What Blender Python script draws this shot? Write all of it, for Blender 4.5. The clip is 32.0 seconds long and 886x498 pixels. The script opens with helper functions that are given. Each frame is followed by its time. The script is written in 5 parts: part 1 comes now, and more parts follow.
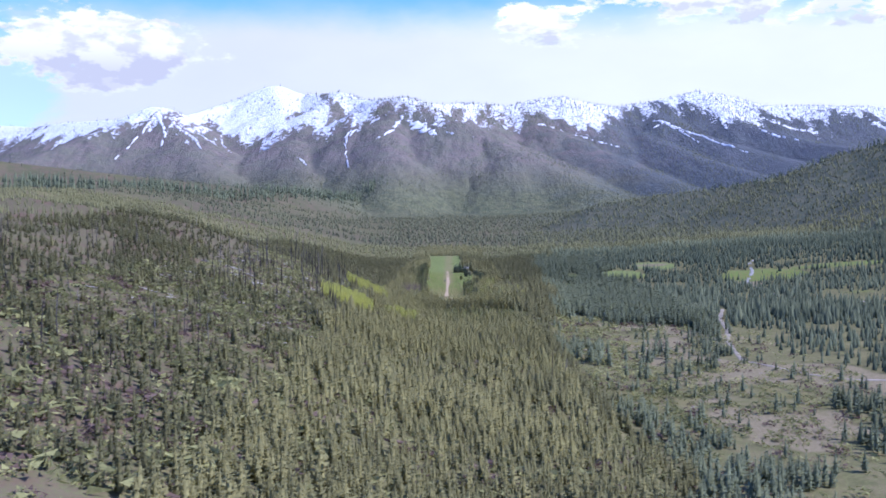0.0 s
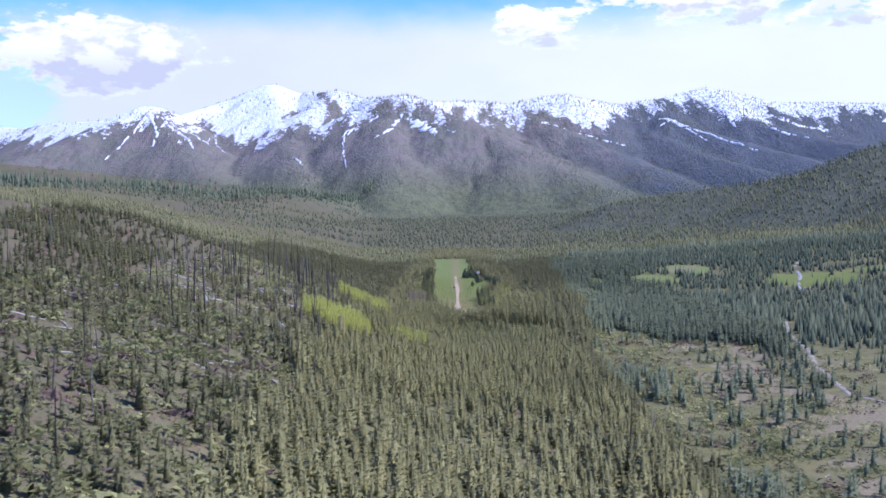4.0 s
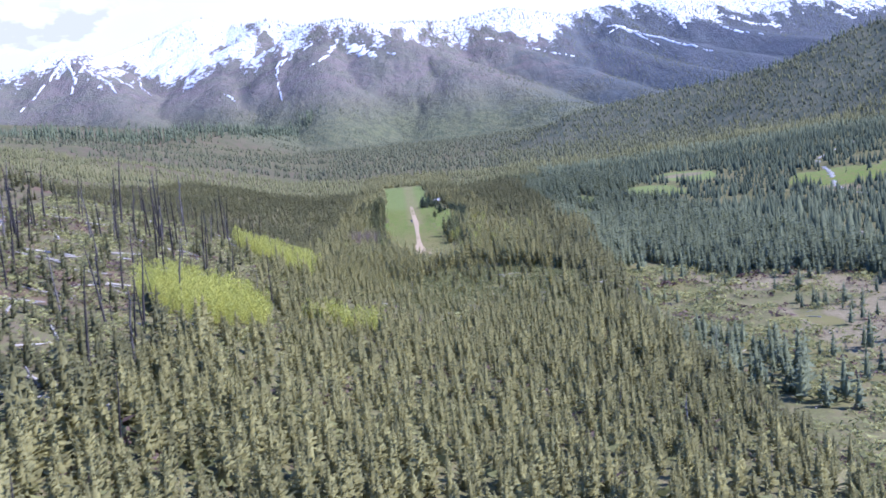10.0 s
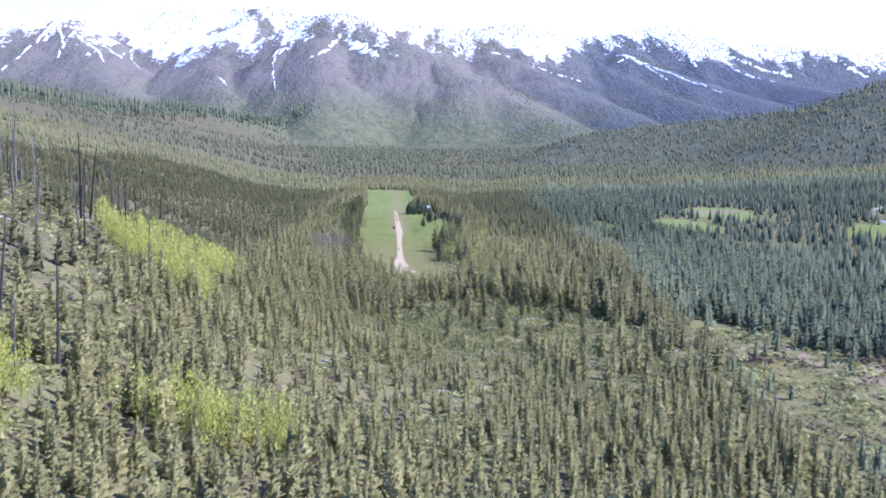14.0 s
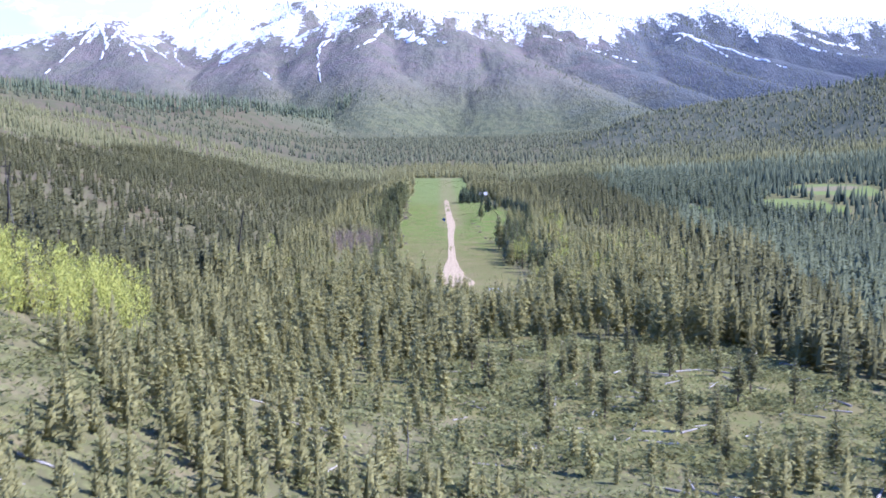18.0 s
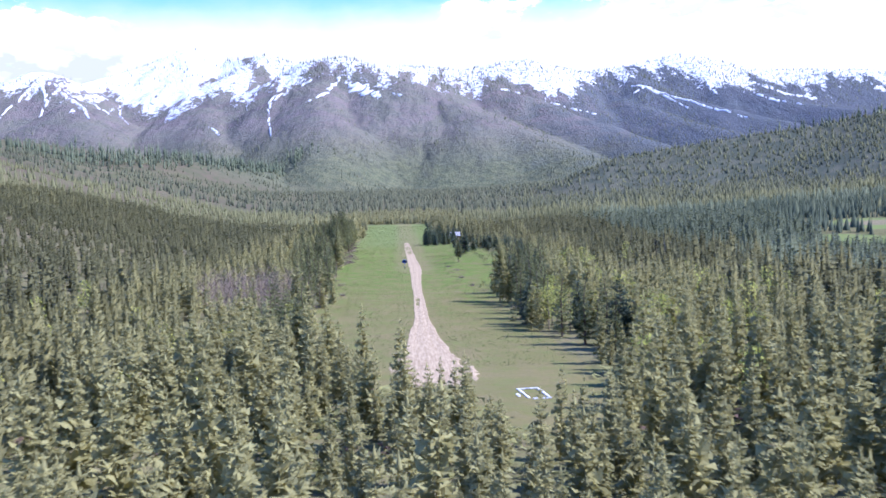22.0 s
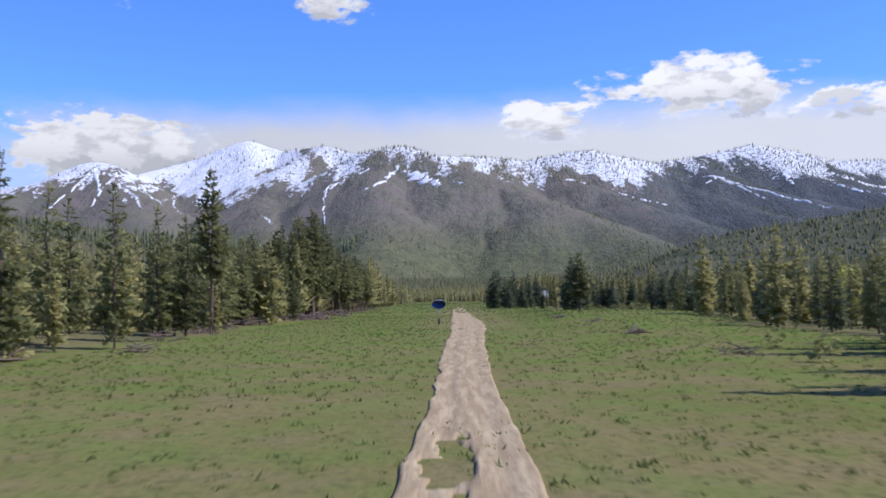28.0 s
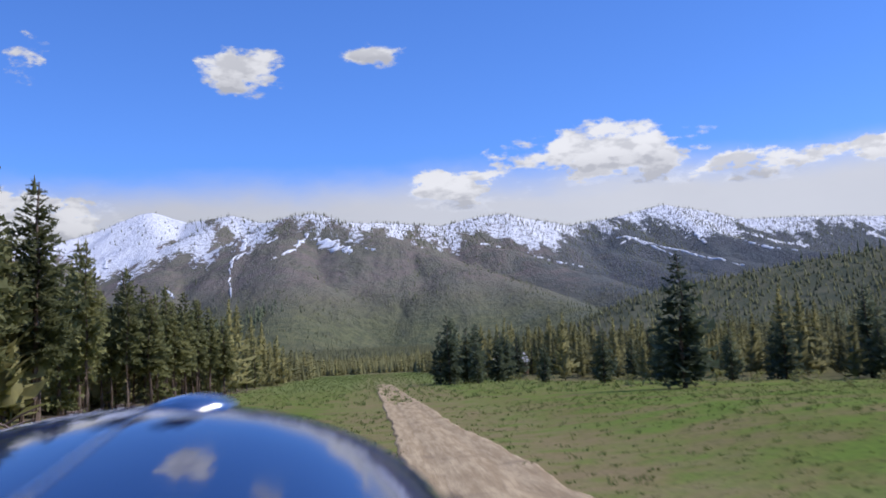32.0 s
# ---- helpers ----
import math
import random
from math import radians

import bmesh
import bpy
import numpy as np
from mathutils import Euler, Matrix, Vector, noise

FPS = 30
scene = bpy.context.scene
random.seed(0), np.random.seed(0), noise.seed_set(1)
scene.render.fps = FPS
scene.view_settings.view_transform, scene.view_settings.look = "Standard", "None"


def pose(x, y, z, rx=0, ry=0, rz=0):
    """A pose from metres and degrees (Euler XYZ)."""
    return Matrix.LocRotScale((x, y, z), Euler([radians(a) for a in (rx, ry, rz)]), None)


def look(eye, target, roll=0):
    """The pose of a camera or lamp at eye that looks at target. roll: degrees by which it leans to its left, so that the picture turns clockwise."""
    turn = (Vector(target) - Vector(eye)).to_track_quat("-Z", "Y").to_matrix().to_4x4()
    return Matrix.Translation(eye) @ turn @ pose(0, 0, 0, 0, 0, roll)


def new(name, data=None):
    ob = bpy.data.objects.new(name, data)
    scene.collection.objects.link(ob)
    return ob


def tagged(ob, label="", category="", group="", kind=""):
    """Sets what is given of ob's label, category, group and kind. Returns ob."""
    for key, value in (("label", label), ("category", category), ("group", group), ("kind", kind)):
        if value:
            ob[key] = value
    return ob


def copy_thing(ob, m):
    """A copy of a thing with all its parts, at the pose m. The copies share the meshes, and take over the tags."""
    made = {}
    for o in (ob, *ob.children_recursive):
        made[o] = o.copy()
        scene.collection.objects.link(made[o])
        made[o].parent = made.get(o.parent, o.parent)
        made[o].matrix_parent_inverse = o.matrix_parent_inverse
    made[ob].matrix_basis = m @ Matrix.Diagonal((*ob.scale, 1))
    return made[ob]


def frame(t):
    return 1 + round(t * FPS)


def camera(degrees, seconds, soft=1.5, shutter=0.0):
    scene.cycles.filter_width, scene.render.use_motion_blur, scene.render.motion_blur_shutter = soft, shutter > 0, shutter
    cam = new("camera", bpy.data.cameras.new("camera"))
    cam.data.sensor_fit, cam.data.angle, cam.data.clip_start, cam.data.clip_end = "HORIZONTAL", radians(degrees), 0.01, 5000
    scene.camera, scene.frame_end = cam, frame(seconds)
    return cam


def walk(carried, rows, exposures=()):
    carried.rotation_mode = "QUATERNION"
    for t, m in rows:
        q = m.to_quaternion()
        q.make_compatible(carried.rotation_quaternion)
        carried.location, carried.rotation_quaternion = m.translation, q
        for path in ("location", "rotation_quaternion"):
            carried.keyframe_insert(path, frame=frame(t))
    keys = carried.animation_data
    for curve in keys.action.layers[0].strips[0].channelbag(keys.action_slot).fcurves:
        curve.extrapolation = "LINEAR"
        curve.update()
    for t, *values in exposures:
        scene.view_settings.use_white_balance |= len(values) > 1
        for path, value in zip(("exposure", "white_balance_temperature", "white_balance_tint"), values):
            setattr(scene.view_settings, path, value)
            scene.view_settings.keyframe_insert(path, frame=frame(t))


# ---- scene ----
cam = camera(47.7, 32.0, soft=1.7, shutter=0.25)
PATH = [
    (0, (3.561, -1.545, 71.271), (3.546, 0.453, 71.179), -0.1),
    (0.5, (1.823, 13.505, 70.912), (1.875, 15.502, 70.815), -0.0),
    (1, (1.015, 28.135, 70.200), (1.091, 30.133, 70.160), -1.5),
    (1.5, (-0.391, 42.630, 69.409), (-0.300, 44.628, 69.377), -0.8),
    (2, (-0.891, 56.745, 68.258), (-0.816, 58.743, 68.204), -0.8),
    (2.5, (-1.809, 71.081, 67.192), (-1.743, 73.079, 67.118), -0.8),
    (3, (-3.525, 85.934, 66.656), (-3.488, 87.932, 66.577), -0.3),
    (3.5, (-4.910, 100.549, 66.434), (-4.916, 102.547, 66.350), -0.6),
    (5.5, (-2.921, 155.572, 63.800), (-2.916, 157.571, 63.710), 0.5),
    (6, (-3.209, 170.226, 62.349), (-3.138, 172.223, 62.258), 0.2),
    (6.5, (-3.935, 184.945, 61.436), (-3.884, 186.941, 61.329), 0.7),
    (7, (-4.426, 199.691, 60.814), (-4.369, 201.687, 60.714), 0.1),
    (7.5, (-5.252, 214.356, 59.675), (-5.198, 216.354, 59.600), -0.2),
    (8, (-5.199, 228.938, 58.556), (-5.148, 230.936, 58.469), -2.4),
    (8.5, (-5.750, 243.504, 57.471), (-5.688, 245.500, 57.361), -3.5),
    (9, (-5.866, 257.951, 56.285), (-5.817, 259.940, 56.088), -3.0),
    (9.5, (-6.299, 272.520, 54.780), (-6.245, 274.509, 54.577), -2.6),
    (10, (-6.409, 287.184, 53.373), (-6.335, 289.170, 53.143), -4.8),
    (10.5, (-6.353, 302.055, 51.949), (-6.255, 304.041, 51.743), -5.3),
    (11, (-6.418, 316.743, 50.460), (-6.312, 318.727, 50.241), -3.5),
    (11.5, (-5.947, 331.302, 49.262), (-5.826, 333.283, 49.012), -0.8),
    (12, (-5.383, 345.614, 47.987), (-5.247, 347.595, 47.747), 1.2),
    (12.5, (-5.291, 360.095, 46.358), (-5.137, 362.076, 46.127), 2.3),
    (13, (-5.059, 375.190, 44.676), (-4.897, 377.171, 44.451), 1.3),
    (13.5, (-5.190, 390.077, 42.965), (-5.058, 392.060, 42.750), 1.4),
    (14, (-4.815, 405.231, 41.958), (-4.702, 407.218, 41.755), 1.9),
    (14.5, (-4.031, 420.205, 40.665), (-3.944, 422.195, 40.484), 3.3),
    (15, (-4.059, 433.590, 38.992), (-3.987, 435.578, 38.787), 2.5),
    (15.5, (-4.171, 447.411, 38.044), (-4.111, 449.402, 37.862), -0.4),
    (17.5, (-2.231, 495.961, 33.992), (-2.226, 497.952, 33.802), 3.4),
    (18, (-2.519, 510.559, 32.919), (-2.515, 512.547, 32.699), -0.2),
    (18.5, (-3.040, 526.251, 30.791), (-3.025, 528.240, 30.574), -3.2),
    (19, (-3.191, 542.340, 28.705), (-3.160, 544.327, 28.477), -3.0),
    (19.5, (-3.337, 557.918, 26.816), (-3.285, 559.908, 26.630), -4.5),
    (20, (-3.177, 573.549, 25.251), (-3.115, 575.538, 25.058), -4.4),
    (20.5, (-3.051, 589.324, 23.431), (-2.979, 591.316, 23.260), -3.6),
    (21, (-3.059, 604.215, 21.414), (-2.969, 606.207, 21.266), -4.2),
    (21.5, (-2.989, 619.066, 19.742), (-2.874, 621.058, 19.615), -3.2),
    (22, (-2.764, 634.034, 18.216), (-2.676, 636.029, 18.114), -1.1),
    (22.5, (-2.619, 648.577, 16.935), (-2.516, 650.568, 16.777), -3.6),
    (23, (-2.077, 665.367, 15.396), (-1.962, 667.361, 15.267), -4.0),
    (23.5, (-1.540, 681.144, 14.101), (-1.433, 683.134, 13.931), -4.6),
    (24, (-1.062, 696.033, 12.992), (-0.936, 698.024, 12.854), -3.0),
    (24.5, (-0.631, 710.779, 11.596), (-0.500, 712.772, 11.497), -0.3),
    (25, (-0.105, 723.541, 10.305), (-0.038, 725.540, 10.255), 2.1),
    (25.5, (0.249, 734.640, 9.164), (0.260, 736.639, 9.124), 1.2),
    (27.5, (0.780, 783.441, 2.979), (0.758, 785.440, 3.046), -0.9),
    (28, (0.562, 796.656, 2.591), (0.532, 798.653, 2.688), -0.8),
    (28.5, (0.326, 809.224, 2.351), (0.294, 811.220, 2.477), -3.2),
    (29, (0.045, 821.571, 2.100), (0.051, 823.565, 2.249), -6.4),
    (29.5, (-0.247, 833.855, 1.955), (-0.190, 835.848, 2.118), -6.2),
    (30, (-0.519, 845.894, 1.985), (-0.412, 847.882, 2.171), -4.5),
    (30.5, (-0.675, 857.962, 2.025), (-0.515, 859.945, 2.229), -4.1),
    (31, (-0.851, 870.059, 2.161), (-0.694, 872.044, 2.344), -4.2),
    (31.5, (-0.981, 880.726, 2.246), (-0.806, 882.711, 2.417), -3.8),
    (32, (-0.943, 891.635, 2.466), (-0.796, 893.616, 2.696), -2.9),
]
EXPOSURE = [(0, 0.34), (3.5, 0.34), (6, 0.42), (8.5, 0.56), (10, 0.73), (13, 0.94), (19, 0.95), (22, 0.80), (24.5, 0.54), (25.5, 0.36), (27.5, 0.0), (29, -0.22), (32, -0.27)]
KELVIN, TINT = [(0, 5200), (22, 5200), (24.5, 5350), (28, 5900), (32, 5950)], [(0, 26), (9, 26), (12, 25), (22, 25), (24.5, 23), (28, 16), (32, 16)]
walk(cam, [(t, look(eye, target, roll)) for t, eye, target, roll in PATH], [(t, e, float(np.interp(t, *zip(*KELVIN))), float(np.interp(t, *zip(*TINT)))) for t, e in EXPOSURE])

# ---- light ----
SUN_EL, SUN_AZ = 47.0, 99.0          # degrees; azimuth clockwise from +y


def sun_way():
    e, a = radians(SUN_EL), radians(SUN_AZ)
    return Vector((math.sin(a) * math.cos(e), math.cos(a) * math.cos(e), math.sin(e)))


sun = new("sun", bpy.data.lights.new("sun", "SUN"))
sun.data.energy, sun.data.angle, sun.data.color = 4.8, radians(0.53), (1.0, 0.955, 0.88)
sun.matrix_world = look((0, 0, 0), -sun_way())


class Nodes:
    """A short way to write node trees."""

    def __init__(self, tree):
        self.t = tree
        tree.nodes.clear()

    def add(self, kind, inputs=None, **props):
        n = self.t.nodes.new(kind)
        for k, v in props.items():
            setattr(n, k, v)
        for k, v in (inputs or {}).items():
            self.put(n.inputs[k], v)
        return n

    def put(self, socket, v):
        if hasattr(v, "is_output"):
            self.t.links.new(v, socket)
        else:
            socket.default_value = v

    def math(self, op, a, b=0.0, c=0.0):
        n = self.t.nodes.new("ShaderNodeMath")
        n.operation = op
        for s, v in zip(n.inputs, (a, b, c)):
            self.put(s, v)
        return n.outputs[0]

    def noise(self, vec, scale, detail=3.0, rough=0.55, dim="3D"):
        n = self.add("ShaderNodeTexNoise", {"Scale": scale, "Detail": detail, "Roughness": rough}, noise_dimensions=dim)
        if vec is not None:
            self.put(n.inputs["Vector"], vec)
        return n.outputs["Fac"]

    def ramp(self, v, lo, hi, a=0.0, b=1.0):
        n = self.add("ShaderNodeMapRange", {"Value": v, "From Min": lo, "From Max": hi, "To Min": a, "To Max": b}, interpolation_type="SMOOTHSTEP")
        return n.outputs[0]

    def mix(self, f, a, b):
        n = self.add("ShaderNodeMix", data_type="RGBA")
        self.put(n.inputs[0], f)
        self.put(n.inputs[6], a)
        self.put(n.inputs[7], b)
        return n.outputs[2]


def rgb(r, g, b):
    return (r, g, b, 1.0)


def make_world():
    w = bpy.data.worlds.new("sky")
    scene.world = w
    w.use_nodes = True
    n = Nodes(w.node_tree)
    co = n.add("ShaderNodeTexCoord").outputs["Generated"]
    sky = n.add("ShaderNodeTexSky", sky_type="NISHITA", sun_disc=False, sun_elevation=radians(SUN_EL), sun_rotation=radians(SUN_AZ),
                altitude=1600.0, air_density=1.0, dust_density=0.3, ozone_density=2.2)
    sep = n.add("ShaderNodeSeparateXYZ", {"Vector": co})
    x, y, z = sep.outputs
    az = n.math("ARCTAN2", x, y)
    # soft noise, stretched along the horizon
    flat = n.add("ShaderNodeMapping", {"Vector": co, "Scale": (1.0, 1.0, 2.2)}).outputs[0]
    big = n.noise(flat, 5.0, 5.0, 0.6)
    fine = n.noise(flat, 26.0, 7.0, 0.62)
    puff = n.math("ADD", n.math("MULTIPLY", big, 0.45), n.math("MULTIPLY", fine, 0.55))
    # the bank of thin cloud over the mountains
    top = n.math("SUBTRACT", z, n.math("MULTIPLY", n.math("SUBTRACT", big, 0.5), 0.05))
    bank = n.ramp(top, 0.205, 0.155)
    open_left = n.ramp(n.math("ADD", az, n.math("MULTIPLY", n.math("SUBTRACT", big, 0.5), 0.3)), -0.46, -0.36)
    bank = n.math("MULTIPLY", bank, n.math("MAXIMUM", n.math("MULTIPLY", open_left, 0.93), n.ramp(z, 0.18, 0.135, 0.0, 0.55)))
    cover, dark, heap = bank, None, 0.0
    for a, e, wide, high, full in ((0.235, 0.200, 0.125, 0.030, 0.1), (0.10, 0.172, 0.075, 0.026, 0.0), (-0.335, 0.146, 0.085, 0.034, 0.9), (-0.50, 0.125, 0.1, 0.03, 0.0), (-0.124, 0.290, 0.046, 0.024, 0.0),
                             (0.013, 0.305, 0.038, 0.013, 0.0), (-0.325, 0.295, 0.036, 0.022, 0.0), (0.40, 0.175, 0.10, 0.020, 0.0), (0.52, 0.175, 0.10, 0.018, 0.0),
                             (-0.9, 0.3, 0.2, 0.05, 0.0), (1.3, 0.35, 0.3, 0.07, 0.0), (2.4, 0.3, 0.3, 0.06, 0.0), (-2.2, 0.33, 0.35, 0.06, 0.0)):
        u = n.math("DIVIDE", n.math("SUBTRACT", az, a), wide)
        v = n.math("DIVIDE", n.math("SUBTRACT", z, e), high)
        r2 = n.math("ADD", n.math("MULTIPLY", u, u), n.math("MULTIPLY", v, v))
        body = n.math("SUBTRACT", n.math("MULTIPLY_ADD", puff, 7.5, -3.1 + full), r2)
        puffed = n.ramp(body, 0.0, 0.6)
        heap = n.math("MAXIMUM", heap, puffed)
        cover = n.math("MAXIMUM", cover, puffed)
        base = n.math("MULTIPLY", n.ramp(body, 0.1, 0.9), n.ramp(v, 0.25, -0.9))
        dark = base if dark is None else n.math("MAXIMUM", dark, base)
    shade = n.math("MULTIPLY_ADD", n.noise(flat, 9.0, 4.0), 0.30, 0.0)
    lumps = n.noise(n.add("ShaderNodeMapping", {"Vector": flat, "Location": (0.0, 0.0, 0.012)}).outputs[0], 30.0, 4.0, 0.55)
    shade = n.math("ADD", shade, n.math("MULTIPLY", heap, n.ramp(lumps, 0.56, 0.40, 0.0, 0.55)))
    lit = n.mix(n.math("MULTIPLY_ADD", dark, 0.7, shade), rgb(1.0, 0.99, 0.94), rgb(0.56, 0.565, 0.57))
    white = n.add("ShaderNodeBackground", {"Color": lit, "Strength": n.math("ADD", n.math("MULTIPLY", heap, 0.24), n.ramp(az, -0.3, 0.25, 0.72, 0.86))}).outputs[0]
    deep = n.add("ShaderNodeMix", {6: sky.outputs[0], 7: rgb(0.66, 0.97, 1.50), 0: 1.0}, data_type="RGBA", blend_type="MULTIPLY")
    blue = n.add("ShaderNodeBackground", {"Color": deep.outputs[2], "Strength": 0.15}).outputs[0]
    mixed = n.add("ShaderNodeMixShader", {0: cover, 1: blue, 2: white}).outputs[0]
    n.add("ShaderNodeOutputWorld", {"Surface": mixed})


make_world()

# ---- materials ----


def material(name):
    m = bpy.data.materials.new(name)
    m.use_nodes = True
    return m, Nodes(m.node_tree)


def finish(n, colour, rough=0.9, bump=None, strength=0.4, distance=0.1, metal=0.0, **more):
    ins = {"Base Color": colour, "Roughness": rough, "Metallic": metal}
    ins.update(more)
    b = n.add("ShaderNodeBsdfPrincipled", ins)
    if bump is not None:
        n.put(b.inputs["Normal"], n.add("ShaderNodeBump", {"Height": bump, "Strength": strength, "Distance": distance}).outputs[0])
    n.add("ShaderNodeOutputMaterial", {"Surface": b.outputs[0]})


def ground_material():
    m, n = material("ground")
    geo = n.add("ShaderNodeNewGeometry")
    p = geo.outputs["Position"]
    x, y, z = n.add("ShaderNodeSeparateXYZ", {"Vector": p}).outputs
    nx, ny, nz = n.add("ShaderNodeSeparateXYZ", {"Vector": geo.outputs["Normal"]}).outputs
    zone = n.add("ShaderNodeAttribute", attribute_name="zone")
    meadow, sand, burnt = n.add("ShaderNodeSeparateXYZ", {"Vector": zone.outputs["Vector"]}).outputs
    n1, n2, n3 = n.noise(p, 0.9, 5.0), n.noise(p, 0.13, 4.0), n.noise(p, 4.5, 3.0)
    n4 = n.noise(p, 0.012, 6.0, 0.62)
    n5 = n.noise(p, 0.05, 6.0, 0.65)
    # forest floor: needles, low brush, dry grass
    floor = n.mix(n.ramp(n2, 0.35, 0.65), rgb(0.128, 0.120, 0.052), rgb(0.210, 0.170, 0.088))
    floor = n.mix(n.ramp(n1, 0.45, 0.7), floor, rgb(0.20, 0.195, 0.075))
    floor = n.mix(n.math("MULTIPLY", n.ramp(n3, 0.5, 0.62), 0.5), floor, rgb(0.13, 0.11, 0.06))
    floor = n.mix(n.math("MULTIPLY", n.ramp(n.noise(p, 1.9, 5.0, 0.7), 0.5, 0.62), 0.75), floor, rgb(0.12, 0.125, 0.045))
    # burnt ground with grey wood and grass
    burn = n.mix(n.ramp(n1, 0.4, 0.62), rgb(0.138, 0.102, 0.068), rgb(0.122, 0.122, 0.055))
    burn = n.mix(n.ramp(n5, 0.52, 0.64), burn, rgb(0.140, 0.090, 0.062))
    burn = n.mix(n.ramp(n3, 0.62, 0.72), burn, rgb(0.17, 0.148, 0.112))
    col = n.mix(n.math("MULTIPLY", burnt, n.ramp(n2, 0.2, 0.5)), floor, burn)
    # meadow grass
    grass = n.mix(n.ramp(n2, 0.36, 0.66), rgb(0.165, 0.155, 0.05), rgb(0.22, 0.175, 0.075))
    lush = n.noise(p, 0.33, 4.0, 0.6)
    grass = n.mix(n.math("MULTIPLY", n.ramp(lush, 0.44, 0.68), 0.75), grass, rgb(0.150, 0.180, 0.048))
    grass = n.mix(n.math("MULTIPLY", n.ramp(y, 790.0, 880.0), n.ramp(lush, 0.40, 0.62, 0.15, 0.85)), grass, rgb(0.136, 0.200, 0.038))
    grass = n.mix(n.math("MULTIPLY", n.ramp(lush, 0.48, 0.36), 0.55), grass, rgb(0.215, 0.172, 0.085))
    grass = n.mix(n.math("MULTIPLY", n.ramp(n1, 0.54, 0.7), 0.5), grass, rgb(0.20, 0.165, 0.080))
    grass = n.mix(n.math("MULTIPLY", n.ramp(n3, 0.50, 0.66), 0.5), grass, rgb(0.075, 0.095, 0.032))
    grass = n.mix(n.math("MULTIPLY", n.ramp(n.math("ADD", y, n.math("MULTIPLY", lush, 60.0)), 1010.0, 1085.0), 0.70), grass, rgb(0.185, 0.215, 0.075))
    dry = n.math("MULTIPLY", n.ramp(n.math("ADD", y, n.math("MULTIPLY", n2, 90.0)), 865.0, 785.0), n.ramp(n1, 0.30, 0.62, 0.15, 0.65))
    grass = n.mix(dry, grass, rgb(0.180, 0.155, 0.066))
    worn = n.math("MULTIPLY", n.ramp(n.math("ABSOLUTE", n.math("SUBTRACT", x, 1.3)), 7.0, 2.2), n.ramp(n1, 0.36, 0.58, 0.15, 0.85))
    worn = n.math("MULTIPLY", worn, n.ramp(y, 872.0, 892.0, 0.12, 0.8))
    grass = n.mix(worn, grass, rgb(0.25, 0.185, 0.10))
    col = n.mix(n.ramp(n.math("ADD", meadow, n.math("MULTIPLY", n.math("SUBTRACT", n1, 0.5), 0.5)), 0.35, 0.6), col, grass)
    bare = n.mix(n.ramp(n1, 0.35, 0.65), rgb(0.275, 0.218, 0.132), rgb(0.205, 0.162, 0.090))
    bare = n.mix(n.math("MULTIPLY", n.ramp(n3, 0.50, 0.62), 0.6), bare, rgb(0.12, 0.13, 0.05))
    col = n.mix(n.ramp(n.math("ADD", sand, n.math("MULTIPLY", n.math("SUBTRACT", n1, 0.5), 0.7)), 0.38, 0.62), col, bare)
    # mountain scrub, burnt slopes and green lower woods
    scrub = n.mix(n.ramp(n4, 0.36, 0.62), rgb(0.200, 0.164, 0.142), rgb(0.172, 0.163, 0.118))
    scrub = n.mix(n.math("MULTIPLY", n.ramp(n5, 0.48, 0.60), 0.7), scrub, rgb(0.155, 0.145, 0.120))
    low = n.ramp(n.math("ADD", z, n.math("MULTIPLY", n.math("SUBTRACT", n4, 0.5), 190.0)), 230.0, 70.0)
    scrub = n.mix(n.math("MULTIPLY", low, 0.8), scrub, n.mix(n.ramp(n5, 0.4, 0.6), rgb(0.085, 0.100, 0.050), rgb(0.150, 0.155, 0.070)))
    # distance haze over the eastern slopes, painted as blue-grey into the scrub colour
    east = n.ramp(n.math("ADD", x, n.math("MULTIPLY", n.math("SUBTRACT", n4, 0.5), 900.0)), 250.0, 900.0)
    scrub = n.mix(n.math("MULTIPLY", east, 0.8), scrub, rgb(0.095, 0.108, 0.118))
    col = n.mix(n.math("MULTIPLY", n.ramp(y, 1250.0, 1600.0), 0.65), col, n.mix(n.ramp(n5, 0.4, 0.6), rgb(0.088, 0.094, 0.048), rgb(0.135, 0.107, 0.072)))
    hill = n.math("MULTIPLY", n.ramp(x, 80.0, 260.0), n.ramp(y, 1150.0, 1450.0))
    col = n.mix(n.math("MULTIPLY", hill, 0.95), col, n.mix(n.ramp(n5, 0.42, 0.6), rgb(0.088, 0.096, 0.064), rgb(0.132, 0.130, 0.084)))
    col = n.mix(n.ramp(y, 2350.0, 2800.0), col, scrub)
    # snow: high ground, thicker on the faces turned from the sun, blown thin on the rest
    gul = n.noise(n.add("ShaderNodeMapping", {"Vector": p, "Scale": (0.030, 0.006, 0.006), "Rotation": (0.0, 0.0, 0.25)}).outputs[0], 1.0, 7.0, 0.66)
    col = n.mix(n.math("MULTIPLY", n.math("MULTIPLY", n.ramp(gul, 0.50, 0.62), 0.30), n.ramp(y, 2500.0, 2900.0)), col, rgb(0.07, 0.072, 0.06))
    depth = n.add("ShaderNodeAttribute", attribute_name="snow").outputs["Fac"]
    speck = n.noise(p, 0.10, 4.0, 0.7)
    level = n.math("ADD", depth, n.math("MULTIPLY", n.math("SUBTRACT", gul, 0.5), 2.2))
    level = n.math("ADD", level, n.math("MULTIPLY", n.math("SUBTRACT", n5, 0.5), 1.6))
